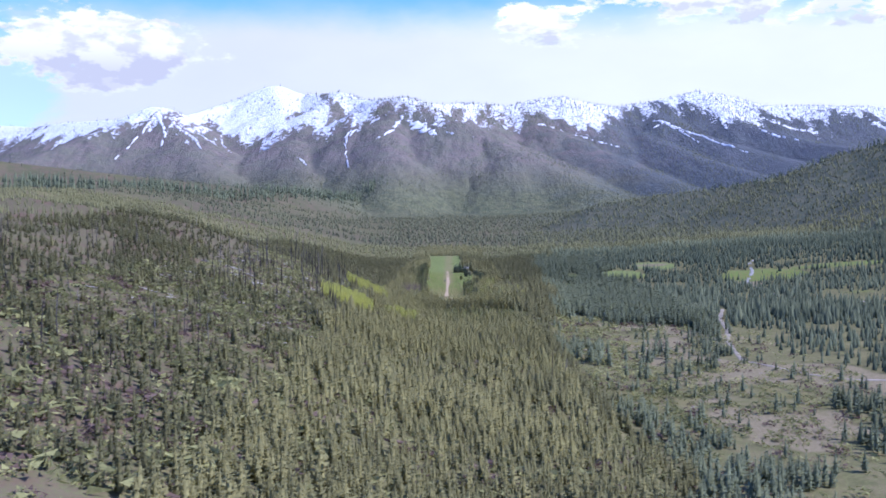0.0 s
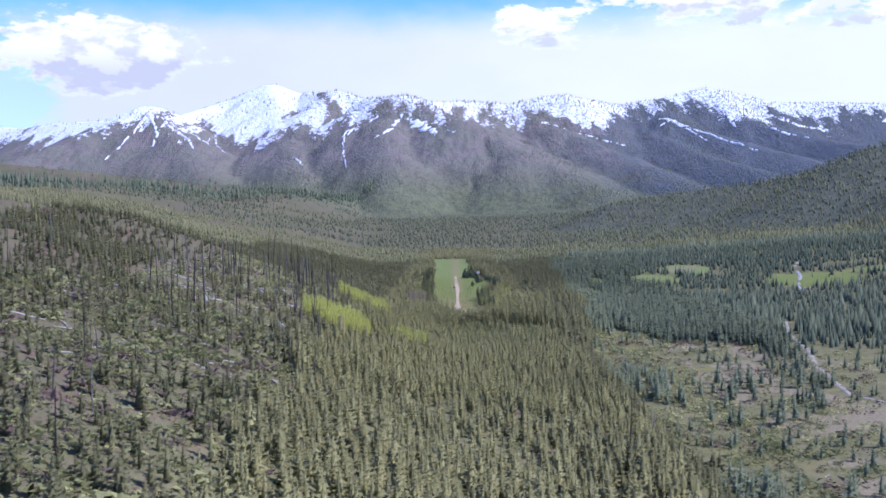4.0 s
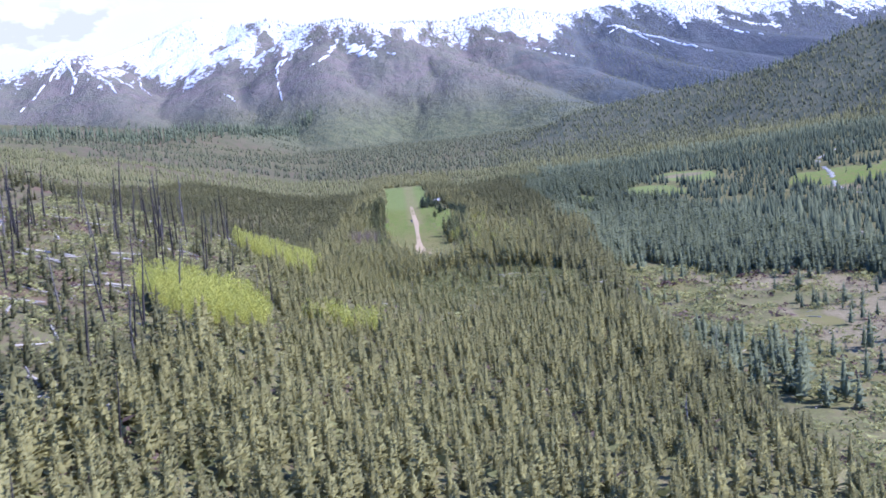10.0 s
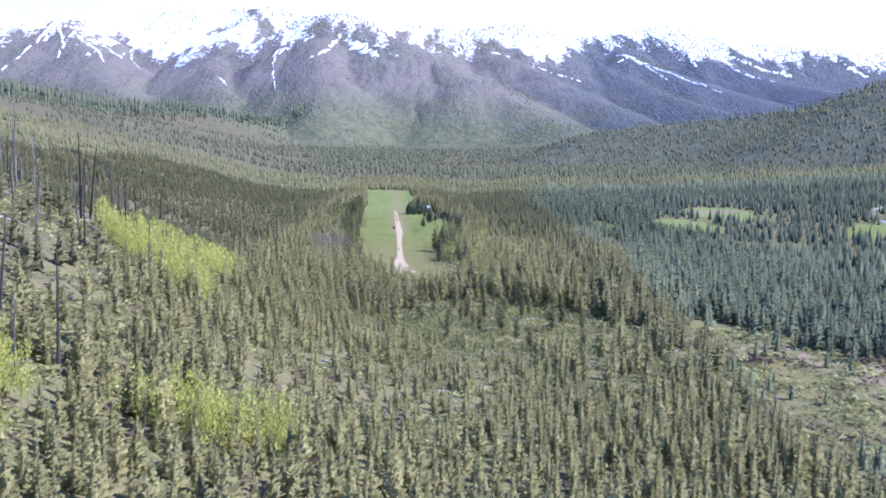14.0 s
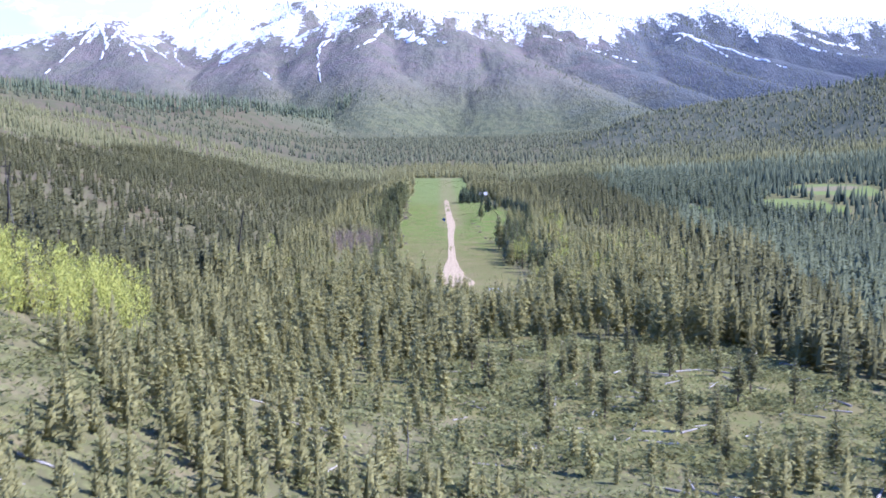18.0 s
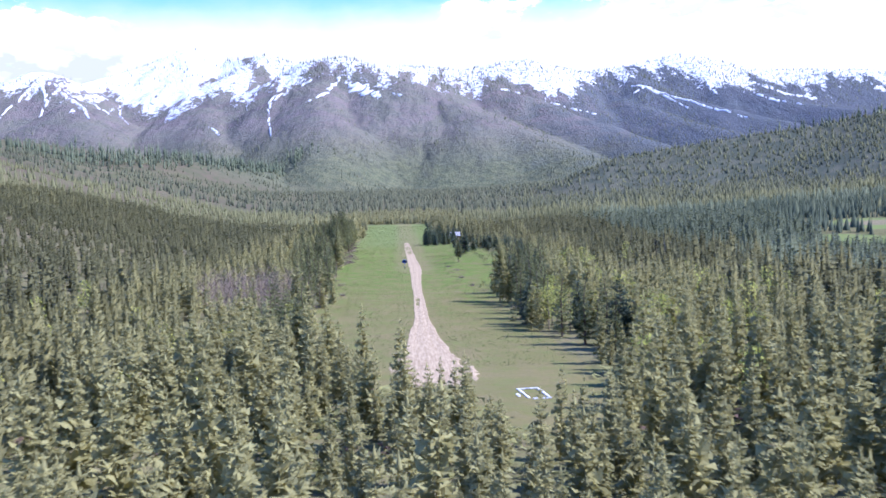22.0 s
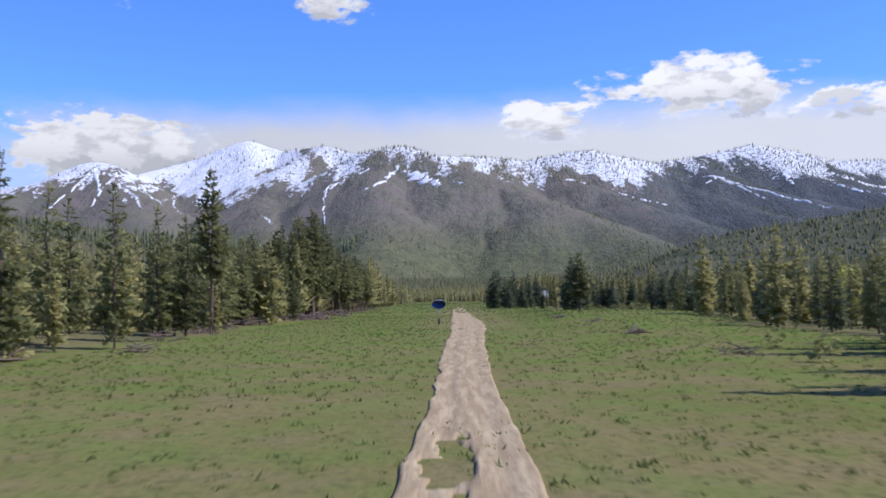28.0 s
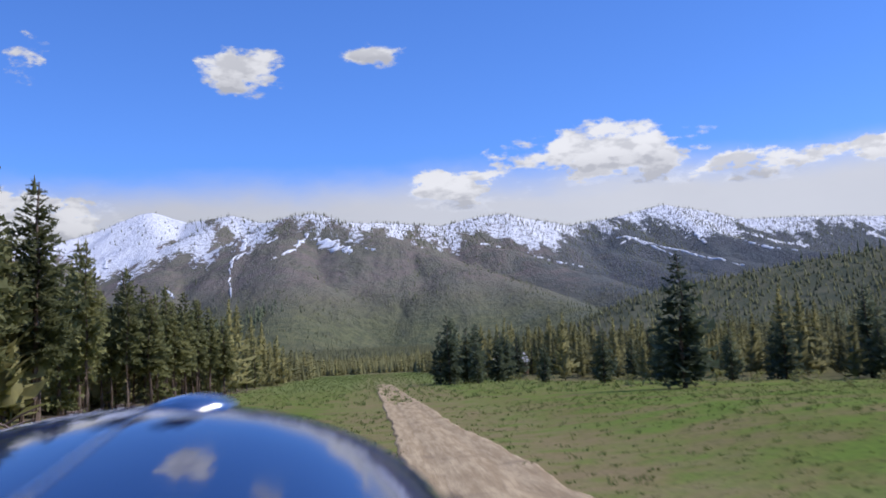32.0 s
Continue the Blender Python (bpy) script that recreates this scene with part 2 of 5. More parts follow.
    level = n.math("ADD", level, n.math("MULTIPLY", n.math("SUBTRACT", speck, 0.5), 0.9))
    snow = n.math("MULTIPLY", n.ramp(level, 0.0, 0.07), n.ramp(y, 3000.0, 3300.0))
    trees = n.math("MULTIPLY", n.ramp(n.noise(p, 0.06, 5.0, 0.75), 0.53, 0.59), n.ramp(x, -750.0, -300.0, 0.15, 0.9))
    snow = n.math("MULTIPLY", snow, n.math("SUBTRACT", 1.0, trees))
    col = n.mix(snow, col, rgb(0.72, 0.72, 0.73))
    bump = n.math("ADD", n.math("MULTIPLY", n1, 0.5), n.math("MULTIPLY", n3, 0.5))
    # the mountain faces are furrowed and scrubby
    furrow = n.math("ADD", n.math("MULTIPLY", gul, 11.0), n.math("ADD", n.math("MULTIPLY", n5, 12.0), n.math("MULTIPLY", speck, 6.0)))
    furrow = n.math("MULTIPLY", furrow, n.ramp(y, 2400.0, 3000.0))
    bump = n.math("ADD", n.math("MULTIPLY", bump, 0.25), n.math("MULTIPLY", furrow, 1.3))
    finish(n, col, n.math("MULTIPLY_ADD", snow, -0.35, 0.95), bump, 0.5, 1.0, **{"Specular IOR Level": 0.0})
    return m


def needle_material(name, dark, light, spread=0.5):
    m, n = material(name)
    p = n.add("ShaderNodeNewGeometry").outputs["Position"]
    tint = n.add("ShaderNodeAttribute", attribute_name="tint").outputs["Fac"]
    rnd = n.add("ShaderNodeObjectInfo").outputs["Random"]
    f = n.math("ADD", n.math("MULTIPLY", tint, 1.0 - spread), n.math("MULTIPLY", n.noise(p, 1.6, 3.0), spread))
    f = n.math("ADD", f, n.math("MULTIPLY_ADD", rnd, 0.3, -0.15))
    col = n.mix(n.ramp(f, 0.2, 0.8), dark, light)
    bump = n.noise(p, 14.0, 2.0)
    b = n.add("ShaderNodeBsdfPrincipled", {"Base Color": col, "Roughness": 0.8, "Specular IOR Level": 0.12,
                                           "Normal": n.add("ShaderNodeBump", {"Height": bump, "Strength": 0.6, "Distance": 0.08}).outputs[0]})
    tr = n.add("ShaderNodeBsdfTranslucent", {"Color": col})
    n.add("ShaderNodeOutputMaterial", {"Surface": n.add("ShaderNodeMixShader", {0: 0.38, 1: b.outputs[0], 2: tr.outputs[0]}).outputs[0]})
    return m


def plain_material(name, a, b, scale=2.0, rough=0.85, metal=0.0, detail=4.0, stretch=(1, 1, 1), bump=0.3):
    m, n = material(name)
    co = n.add("ShaderNodeTexCoord").outputs["Object"]
    co = n.add("ShaderNodeMapping", {"Vector": co, "Scale": stretch}).outputs[0]
    f = n.noise(co, scale, detail)
    fine = n.noise(co, scale * 7.0, 3.0)
    mixed = n.math("ADD", n.math("MULTIPLY", f, 0.65), n.math("MULTIPLY", fine, 0.35))
    rnd = n.add("ShaderNodeObjectInfo").outputs["Random"]
    mixed = n.math("ADD", mixed, n.math("MULTIPLY_ADD", rnd, 0.2, -0.1))
    finish(n, n.mix(n.ramp(mixed, 0.32, 0.68), a, b), rough, mixed, bump, 0.03, metal, **{"Specular IOR Level": 0.5 if rough < 0.7 else 0.1})
    return m


MAT_GROUND = ground_material()
MAT_PINE = needle_material("pine_needles", rgb(0.148, 0.143, 0.064), rgb(0.405, 0.368, 0.150))
MAT_EDGE = needle_material("edge_pine_needles", rgb(0.118, 0.130, 0.056), rgb(0.320, 0.315, 0.124))
MAT_SPRUCE = needle_material("spruce_needles", rgb(0.075, 0.095, 0.058), rgb(0.200, 0.225, 0.125))
MAT_ASPEN = needle_material("aspen_leaves", rgb(0.41, 0.41, 0.085), rgb(0.61, 0.585, 0.145))
MAT_SHRUB = needle_material("shrub_leaves", rgb(0.185, 0.185, 0.068), rgb(0.420, 0.400, 0.155))
MAT_TWIG = needle_material("bare_twigs", rgb(0.10, 0.065, 0.05), rgb(0.24, 0.165, 0.125))
MAT_RIVER = needle_material("river_conifers", rgb(0.082, 0.102, 0.062), rgb(0.248, 0.268, 0.146))
MAT_SLOPE = needle_material("slope_conifers", rgb(0.090, 0.098, 0.046), rgb(0.250, 0.240, 0.105))
MAT_OLD = needle_material("old_pine_needles", rgb(0.105, 0.115, 0.052), rgb(0.320, 0.310, 0.125))
MAT_FAR = needle_material("far_woods", rgb(0.068, 0.080, 0.050), rgb(0.190, 0.190, 0.100))
MAT_BARK = plain_material("pine_bark", rgb(0.10, 0.07, 0.05), rgb(0.22, 0.16, 0.12), 5.0, 0.95, stretch=(1, 1, 0.2))
MAT_DEAD = plain_material("weathered_wood", rgb(0.085, 0.074, 0.062), rgb(0.26, 0.23, 0.195), 3.0, 0.9, stretch=(1, 1, 0.15))
MAT_LOG = plain_material("bleached_wood", rgb(0.29, 0.25, 0.20), rgb(0.50, 0.455, 0.39), 3.0, 0.9, stretch=(0.2, 1, 1))
MAT_CHAR = plain_material("charred_wood", rgb(0.028, 0.025, 0.023), rgb(0.105, 0.090, 0.075), 3.0, 0.9, stretch=(1, 1, 0.15))
MAT_PALE = plain_material("aspen_bark", rgb(0.23, 0.165, 0.110), rgb(0.38, 0.295, 0.205), 3.0, 0.9)
MAT_SLASH = plain_material("slash_wood", rgb(0.10, 0.065, 0.055), rgb(0.27, 0.20, 0.17), 4.0, 0.95)
MAT_SNOW = plain_material("old_snow", rgb(0.66, 0.66, 0.67), rgb(0.76, 0.76, 0.77), 0.05, 0.6)
MAT_GRASS = needle_material("grass_blades", rgb(0.115, 0.145, 0.038), rgb(0.235, 0.270, 0.080))
MAT_WATER = plain_material("river_water", rgb(0.25, 0.235, 0.20), rgb(0.52, 0.485, 0.42), 0.4, 0.7)
MAT_GRAVEL = plain_material("pale_gravel", rgb(0.22, 0.185, 0.130), rgb(0.36, 0.305, 0.225), 0.5, 0.9)
MAT_ROCK = plain_material("white_stone", rgb(0.62, 0.60, 0.56), rgb(0.82, 0.80, 0.77), 6.0, 0.85)


def dirt_material():
    m, n = material("strip_dirt")
    p = n.add("ShaderNodeNewGeometry").outputs["Position"]
    long = n.add("ShaderNodeMapping", {"Vector": p, "Scale": (4.0, 0.35, 1.0)}).outputs[0]
    ruts, blot, fine = n.noise(long, 1.0, 5.0, 0.65), n.noise(p, 0.35, 5.0), n.noise(p, 7.0, 4.0)
    col = n.mix(n.ramp(ruts, 0.38, 0.64), rgb(0.340, 0.250, 0.146), rgb(0.485, 0.370, 0.222))
    col = n.mix(n.math("MULTIPLY", n.ramp(blot, 0.58, 0.72), 0.55), col, rgb(0.22, 0.165, 0.11))
    col = n.mix(n.math("MULTIPLY", n.ramp(fine, 0.56, 0.7), 0.6), col, rgb(0.20, 0.15, 0.105))
    finish(n, col, 0.95, n.math("ADD", ruts, n.math("MULTIPLY", fine, 0.5)), 0.6, 0.06, **{"Specular IOR Level": 0.0})
    return m


MAT_DIRT = dirt_material()

# ---- the lie of the land ----


def step(a, b, v):
    t = np.clip((v - a) / (b - a), 0.0, 1.0)
    return t * t * (3.0 - 2.0 * t)


def lattice(i, j, seed):
    h = np.sin(i * 127.1 + j * 311.7 + seed * 74.7) * 43758.5453
    return h - np.floor(h)


def value_noise(x, y, seed=0):
    i, j = np.floor(x), np.floor(y)
    u, v = x - i, y - j
    u, v = u * u * (3 - 2 * u), v * v * (3 - 2 * v)
    a, b = lattice(i, j, seed), lattice(i + 1, j, seed)
    c, d = lattice(i, j + 1, seed), lattice(i + 1, j + 1, seed)
    return (a * (1 - u) + b * u) * (1 - v) + (c * (1 - u) + d * u) * v


def fbm(x, y, seed=0, octaves=4):
    total, amp = 0.0, 0.5
    for k in range(octaves):
        total = total + amp * value_noise(x, y, seed + k)
        x, y, amp = x * 2.03 + 17.3, y * 2.03 - 9.1, amp * 0.5
    return total / (1.0 - 0.5 ** octaves)


RIDGES = []


def ridge(side, *points, round=12.0):
    """A crest line through the points, falling off to both sides by side metres a metre; round: the breadth of its back."""
    RIDGES.append((side, round, points))


# the main crest
ridge(0.50, (-2500, 4700, 430), (-2105, 4700, 437), (-1904, 4600, 420), (-1685, 4500, 436), (-1436, 4400, 437))
ridge(0.52, (-1436, 4400, 437), (-1160, 3990, 455), (-1098, 4200, 436), (-977, 4400, 508), (-778, 4515, 596), (-644, 4500, 554))
ridge(0.52, (-644, 4500, 554), (-476, 4350, 547), (-346, 4250, 503), (-180, 4000, 489), (-81, 4100, 473), (85, 4350, 500))
ridge(0.52, (85, 4350, 500), (261, 4450, 497), (365, 4500, 527), (496, 4550, 549), (630, 4600, 525), (775, 4700, 514), (953, 4800, 549))
ridge(0.52, (953, 4800, 549), (1218, 4900, 612), (1383, 4900, 580), (1520, 4900, 541), (1766, 4900, 538), (2116, 4900, 529), (2900, 4900, 500))
# spurs towards the valley
ridge(0.58, (-1160, 3990, 455), (-960, 3720, 320), (-820, 3420, 195), (-700, 3050, 95), round=70.0)
ridge(0.60, (-1160, 3990, 455), (-1330, 3750, 330), (-1480, 3400, 210), (-1500, 3000, 150), round=70.0)
ridge(0.52, (-778, 4515, 596), (-690, 4200, 460), (-580, 3750, 305), (-480, 3300, 170), (-430, 2950, 90), round=70.0)
ridge(0.55, (-476, 4350, 547), (-520, 4100, 450), (-560, 3900, 360), round=70.0)
ridge(0.55, (-180, 4000, 489), (-235, 3720, 375), (-190, 3250, 225), (-165, 2800, 85), round=70.0)
ridge(0.46, (-180, 4000, 489), (20, 3680, 370), (230, 3350, 240), (430, 2980, 110), round=70.0)
ridge(0.50, (261, 4450, 497), (420, 4120, 370), (610, 3720, 240), (760, 3300, 130), round=70.0)
ridge(0.52, (775, 4700, 514), (830, 4320, 370), (960, 3850, 240), (1100, 3400, 150), round=70.0)
ridge(0.52, (953, 4800, 549), (930, 4450, 430), (1150, 4100, 310), (1350, 3750, 210), round=70.0)
ridge(0.58, (1218, 4900, 612), (1290, 4500, 430), (1500, 4150, 320), (1600, 3700, 250), round=70.0)
# the hill on the right of the valley
ridge(0.42, (200, 1960, 34), (300, 1940, 68), (420, 1915, 86), (520, 1885, 98), (615, 1850, 117), (720, 1795, 160), (1100, 1640, 272), (1700, 1450, 400))
# the long spur on the left with the row of tall trees
ridge(0.40, (-240, 2950, 78), (-420, 2500, 98), (-640, 2200, 124), (-1000, 2000, 168))


def heights(x, y):
    shape = np.broadcast(x, y).shape
    best = np.full(shape, -1e9)
    away = np.full(shape, 1e9)
    for side, round, pts in RIDGES:
        for (ax, ay, az), (bx, by, bz) in zip(pts, pts[1:]):
            dx, dy = bx - ax, by - ay
            t = np.clip(((x - ax) * dx + (y - ay) * dy) / (dx * dx + dy * dy), 0.0, 1.0)
            d = np.hypot(x - ax - t * dx, y - ay - t * dy)
            h = az + t * (bz - az) - side * (np.sqrt(d * d + round * round) - round)
            away = np.where(h > best, d, away)
            best = np.maximum(best, h)
    return best, away


def strip_left(y):
    return np.interp(y, [690, 735, 780, 850, 900, 1050, 1180, 1340], [-2, -10, -16, -17, -19, -18, -21, -24]) - 5.0 * (value_noise(np.asarray(y, float) / 11.0, np.zeros_like(np.asarray(y, float)), 77) - 0.3)


def strip_right(y):
    return np.interp(y, [690, 722, 745, 822, 845, 870, 940, 980, 1010, 1110, 1340], [12, 15, 15, 14, 20, 22, 30, 26, 19, 16, 15]) + 4.0 * (value_noise(np.asarray(y, float) / 10.0, np.zeros_like(np.asarray(y, float)), 79) - 0.35)


def valley(x, y):
    """The valley floor with its terrace, the near hillside on the left and the rise on the right."""
    foot = np.interp(y, [-400, 300, 520, 600, 690, 900, 1400, 2200, 3000], [0, 0, -4, -14, -42, -72, -115, -190, -250])
    slope = np.interp(y, [0, 450, 600, 760, 1000, 1500, 3000], [0.55, 0.60, 0.64, 0.36, 0.26, 0.24, 0.22])
    cap = np.interp(y, [0, 650, 1000, 1600], [80, 85, 170, 330])
    run = 14.0 * np.log1p(np.exp(np.clip((foot - x) / 14.0, -30, 30)))
    left = cap * (1.0 - np.exp(-slope * run / cap))
    left = left + step(20, 160, run) * (fbm(x / 90.0, y / 90.0, 3) - 0.5) * np.minimum(run * 0.2, 22.0)
    edge = np.interp(y, [0, 300, 480, 560, 680, 900], [66, 58, 50, 60, 74, 98]) + (fbm(x / 30, y / 30, 9, 2) - 0.5) * 10
    drop = 8.0 * step(-9, 9, x - edge) * (1.0 - step(900, 1120, y))
    start = np.interp(y, [0, 700, 1100, 2500], [420, 380, 190, 150])
    rise = 0.075 * 40.0 * np.log1p(np.exp(np.clip((x - start) / 40.0, -30, 25)))
    far = 0.024 * np.clip(y - 1330, 0, 1e9)
    spur = 6.0 * np.exp(-((x - 22) / 38.0) ** 2 - ((y - 430) / 130.0) ** 2)
    rough = (fbm(x / 22.0, y / 22.0, 5) - 0.5) * 1.6
    inside = step(0, 14, np.minimum(x - strip_left(y), strip_right(y) - x) + 10) * step(680, 720, y) * (1 - step(1330, 1400, y))
    bank = 0.9 * step(3.5, 13, x) * np.exp(-((y - 905) / 45.0) ** 2)
    return left - drop + rise + far + spur + rough * (1 - inside) + bank * inside


def ground(x, y):
    x, y = np.asarray(x, float), np.asarray(y, float)
    low = valley(x, y)
    high, away = heights(x, y)
    amp = step(0, 160, away) * step(0, 120, high - low)
    gully = np.abs(fbm(x / 210.0, y / 520.0, 21, 5) - 0.5) * 2.0
    ribs = np.abs(fbm(x / 75.0 + 0.9 * fbm(x / 260.0, y / 260.0, 23, 2), y / 430.0, 27, 3) - 0.5) * 2.0
    high = high + amp * (fbm(x / 150.0, y / 150.0, 30, 4) - 0.5) * 18.0 - amp * (0.35 - gully) * 13.0 - amp * (0.3 - ribs) * 12.0
    high = high + (1 - amp) * (fbm(x / 34.0, y / 34.0, 33, 3) - 0.5) * 7.0 * step(2600, 3400, y)
    k = 12.0
    return np.maximum(low, high) + k * np.exp(-np.abs(low - high) / k) * 0.35 * step(1400, 1700, y)


def height(x, y):
    return float(ground(np.array([x]), np.array([y]))[0])


# clearings: centre, half sizes, how much of the wood is left
def clearing_mask(x, y):
    keep = np.ones(np.broadcast(x, y).shape)

    def cut(cx, cy, rx, ry, left):
        nonlocal keep
        wob = (fbm(x / 18.0, y / 18.0, 41, 3) - 0.5) * 0.9
        f = step(1.12, 0.88, ((x - cx) / rx) ** 2 + ((y - cy) / ry) ** 2 + wob)
        keep = keep * (1 - f * (1 - left))

    cut(90, 610, 20, 85, 0.06)       # meadow below the terrace
    cut(112, 430, 44, 125, 0.16)     # brown bottom land
    cut(150, 560, 40, 40, 0.35)
    cut(165, 440, 45, 50, 0.25)
    cut(130, 620, 24, 26, 0.22)
    cut(128, 1015, 8, 22, 0.1)
    cut(178, 1022, 24, 34, 0.0)      # hayfields by the river
    cut(224, 1088, 22, 36, 0.02)
    cut(310, 985, 44, 36, 0.03)
    cut(400, 1010, 50, 14, 0.1)
    cut(335, 815, 36, 48, 0.12)
    cut(24, 636, 30, 34, 0.02)       # logged clearing before the strip
    cut(22, 600, 34, 42, 0.40)
    cut(-47, 486, 17, 21, 0.03)      # aspen bowl
    cut(-62, 352, 20, 26, 0.25)
    cut(-46, 583, 17, 15, 0.10)
    cut(-47, 618, 15, 28, 0.30)
    cut(-80, 520, 40, 90, 0.42)
    cut(-80, 350, 40, 75, 0.6)
    cut(-120, 640, 60, 80, 0.75)
    cut(-36, 838, 9, 16, 0.4)
    cut(-26, 772, 8, 13, 0.25)
    cut(-27, 801, 10, 18, 0.08)
    cut(-25, 864, 7, 9, 0.35)
    cut(20, 790, 6, 12, 0.3)
    cut(105, 940, 16, 30, 0.1)
    cut(52, 880, 14, 22, 0.35)
    cut(-30, 1720, 120, 40, 0.2)
    cut(40, 1500, 60, 30, 0.4)
    return keep


def open_strip(x, y):
    """1 on the mown strip and its ends."""
    a = step(-1.5, 1.5, x - strip_left(y)) * step(-1.5, 1.5, strip_right(y) - x)
    south = np.interp(x, [-16, -4, 4, 7, 15], [755, 724, 716, 703, 703])
    return a * step(-2, 2, y - south) * (1 - step(1325, 1345, y))


def build_ground():
    near = np.arange(-60, 1330, 3.8)
    ys, s = list(near), 3.8
    while ys[-1] < 4975:
        s = min(s * 1.012, 11.5)
        ys.append(ys[-1] + s)
    ys = np.array([-3500, -1800, -900, -420, -200, -110] + ys)
    u = np.linspace(-1, 1, 341)
    u = np.sign(u) * (0.45 * np.abs(u) + 0.55 * np.abs(u) ** 2)
    wide = np.where(ys > -60, 170 + 0.66 * np.maximum(ys + 60, 0), 170 + 0.9 * np.abs(ys + 60))
    X = u[None, :] * wide[:, None]
    Y = np.repeat(ys[:, None], len(u), 1)
    Z = ground(X, Y)
    nr, nc = X.shape
    me = bpy.data.meshes.new("ground")
    idx = np.arange(nr * nc).reshape(nr, nc)
    quads = np.stack([idx[:-1, :-1], idx[:-1, 1:], idx[1:, 1:], idx[1:, :-1]], -1).reshape(-1, 4)
    fill(me, np.stack([X, Y, Z], -1).reshape(-1, 3), quads)
    keep = clearing_mask(X, Y)
    meadow = np.maximum(open_strip(X, Y), (1 - keep) * step(55, 75, X) * np.where(Y > 900, 0.8, 0.62 * step(0.5, 0.7, fbm(X / 14, Y / 14, 44, 3))))
    meadow = np.maximum(meadow, (1 - keep) * step(1300, 1000, Y) * np.where((X < 62) & (X > -35), 0.40, 0.26))
    for mx, my, rx, ry in ((86, 535, 13, 24), (87, 642, 9, 34), (104, 560, 10, 14), (20, 640, 34, 40)):
        meadow = np.maximum(meadow, 0.75 * step(1.2, 0.8, ((X - mx) / rx) ** 2 + ((Y - my) / ry) ** 2 + (fbm(X / 9, Y / 9, 45, 3) - 0.5) * 1.2))
    sand = (1 - keep) * step(92, 108, X) * step(700, 640, Y) * (0.35 + 0.9 * step(0.42, 0.58, fbm(X / 30, Y / 30, 47, 3))) + np.exp(-((X - 88) / 9) ** 2 - ((Y - 660) / 22) ** 2) * 0.7
    sand = sand + np.exp(-((X - 222) / 20) ** 2 - ((Y - 1094) / 13) ** 2) * 1.2 + np.exp(-((X - 285) / 14) ** 2 - ((Y - 938) / 14) ** 2) * 1.1 + np.exp(-((X - 128) / 14) ** 2 - ((Y - 636) / 7) ** 2) + np.exp(-((X - 105) / 8) ** 2 - ((Y - 940) / 18) ** 2) * 0.8
    sand = sand + np.exp(-((X + 10) / 90) ** 2 - ((Y - 1720) / 22) ** 2) * 0.7
    burnt = step(-30, -80, X) * step(1300, 300, Y) + step(0.45, 0.6, fbm(X / 120, Y / 120, 50)) * step(-80, -160, X) + step(150, 400, X) * step(1400, 1700, Y)
    zone = np.stack([meadow, np.clip(sand, 0, 1), np.clip(burnt, 0, 1)], -1).reshape(-1, 3)
    at = me.attributes.new("zone", "FLOAT_VECTOR", "POINT")
    at.data.foreach_set("vector", zone.astype(np.float32).ravel())
    # how far the ground lies above the snow line, in hundreds of metres; the line is lower in the bowls
    line = np.interp(X, [-1700, -1300, -1100, -900, -700, -600, -480, -370, -270, -60, 140, 360, 590, 720, 800, 1000, 1200, 1330, 1600, 2000],
                     [375, 370, 395, 365, 360, 425, 400, 375, 430, 420, 420, 430, 410, 415, 490, 505, 480, 450, 450, 480])
    gx = np.gradient(Z, axis=1) / np.maximum(np.gradient(X, axis=1), 0.1)
    ribs = np.abs(fbm(X / 75.0 + 0.9 * fbm(X / 260.0, Y / 260.0, 23, 2), Y / 430.0, 27, 3) - 0.5) * 2.0
    gully = np.abs(fbm(X / 210.0, Y / 520.0, 21, 5) - 0.5) * 2.0
    over = (Z - line) / 100.0 + 1.6 * (0.26 - ribs) + 1.2 * (0.26 - gully) + 0.35 * np.clip(gx, -1.0, 1.0) * step(-1300, -900, X)
    over = over - 1.3 * np.exp(-(((X + 470) + 0.3 * (Y - 4150)) / 38.0) ** 2) * step(3900, 4050, Y)
    at = me.attributes.new("snow", "FLOAT", "POINT")
    at.data.foreach_set("value", over.astype(np.float32).ravel())
    me.materials.append(MAT_GROUND)
    tagged(new("ground", me), "valley floor, forested slopes and snow-streaked mountain range", "ground", kind="structure")


def fill(me, verts, faces, smooth=True):
    """Fills a mesh from arrays; all faces have the same number of corners."""
    faces = np.asarray(faces, np.int32)
    n, k = faces.shape
    me.vertices.add(len(verts))
    me.vertices.foreach_set("co", np.asarray(verts, np.float32).ravel())
    me.loops.add(n * k)
    me.loops.foreach_set("vertex_index", faces.ravel())
    me.polygons.add(n)
    me.polygons.foreach_set("loop_start", np.arange(0, n * k, k, dtype=np.int32))
    if smooth:
        me.polygons.foreach_set("use_smooth", np.ones(n, bool))
    me.update(calc_edges=True)


build_ground()

# ---- woods ----


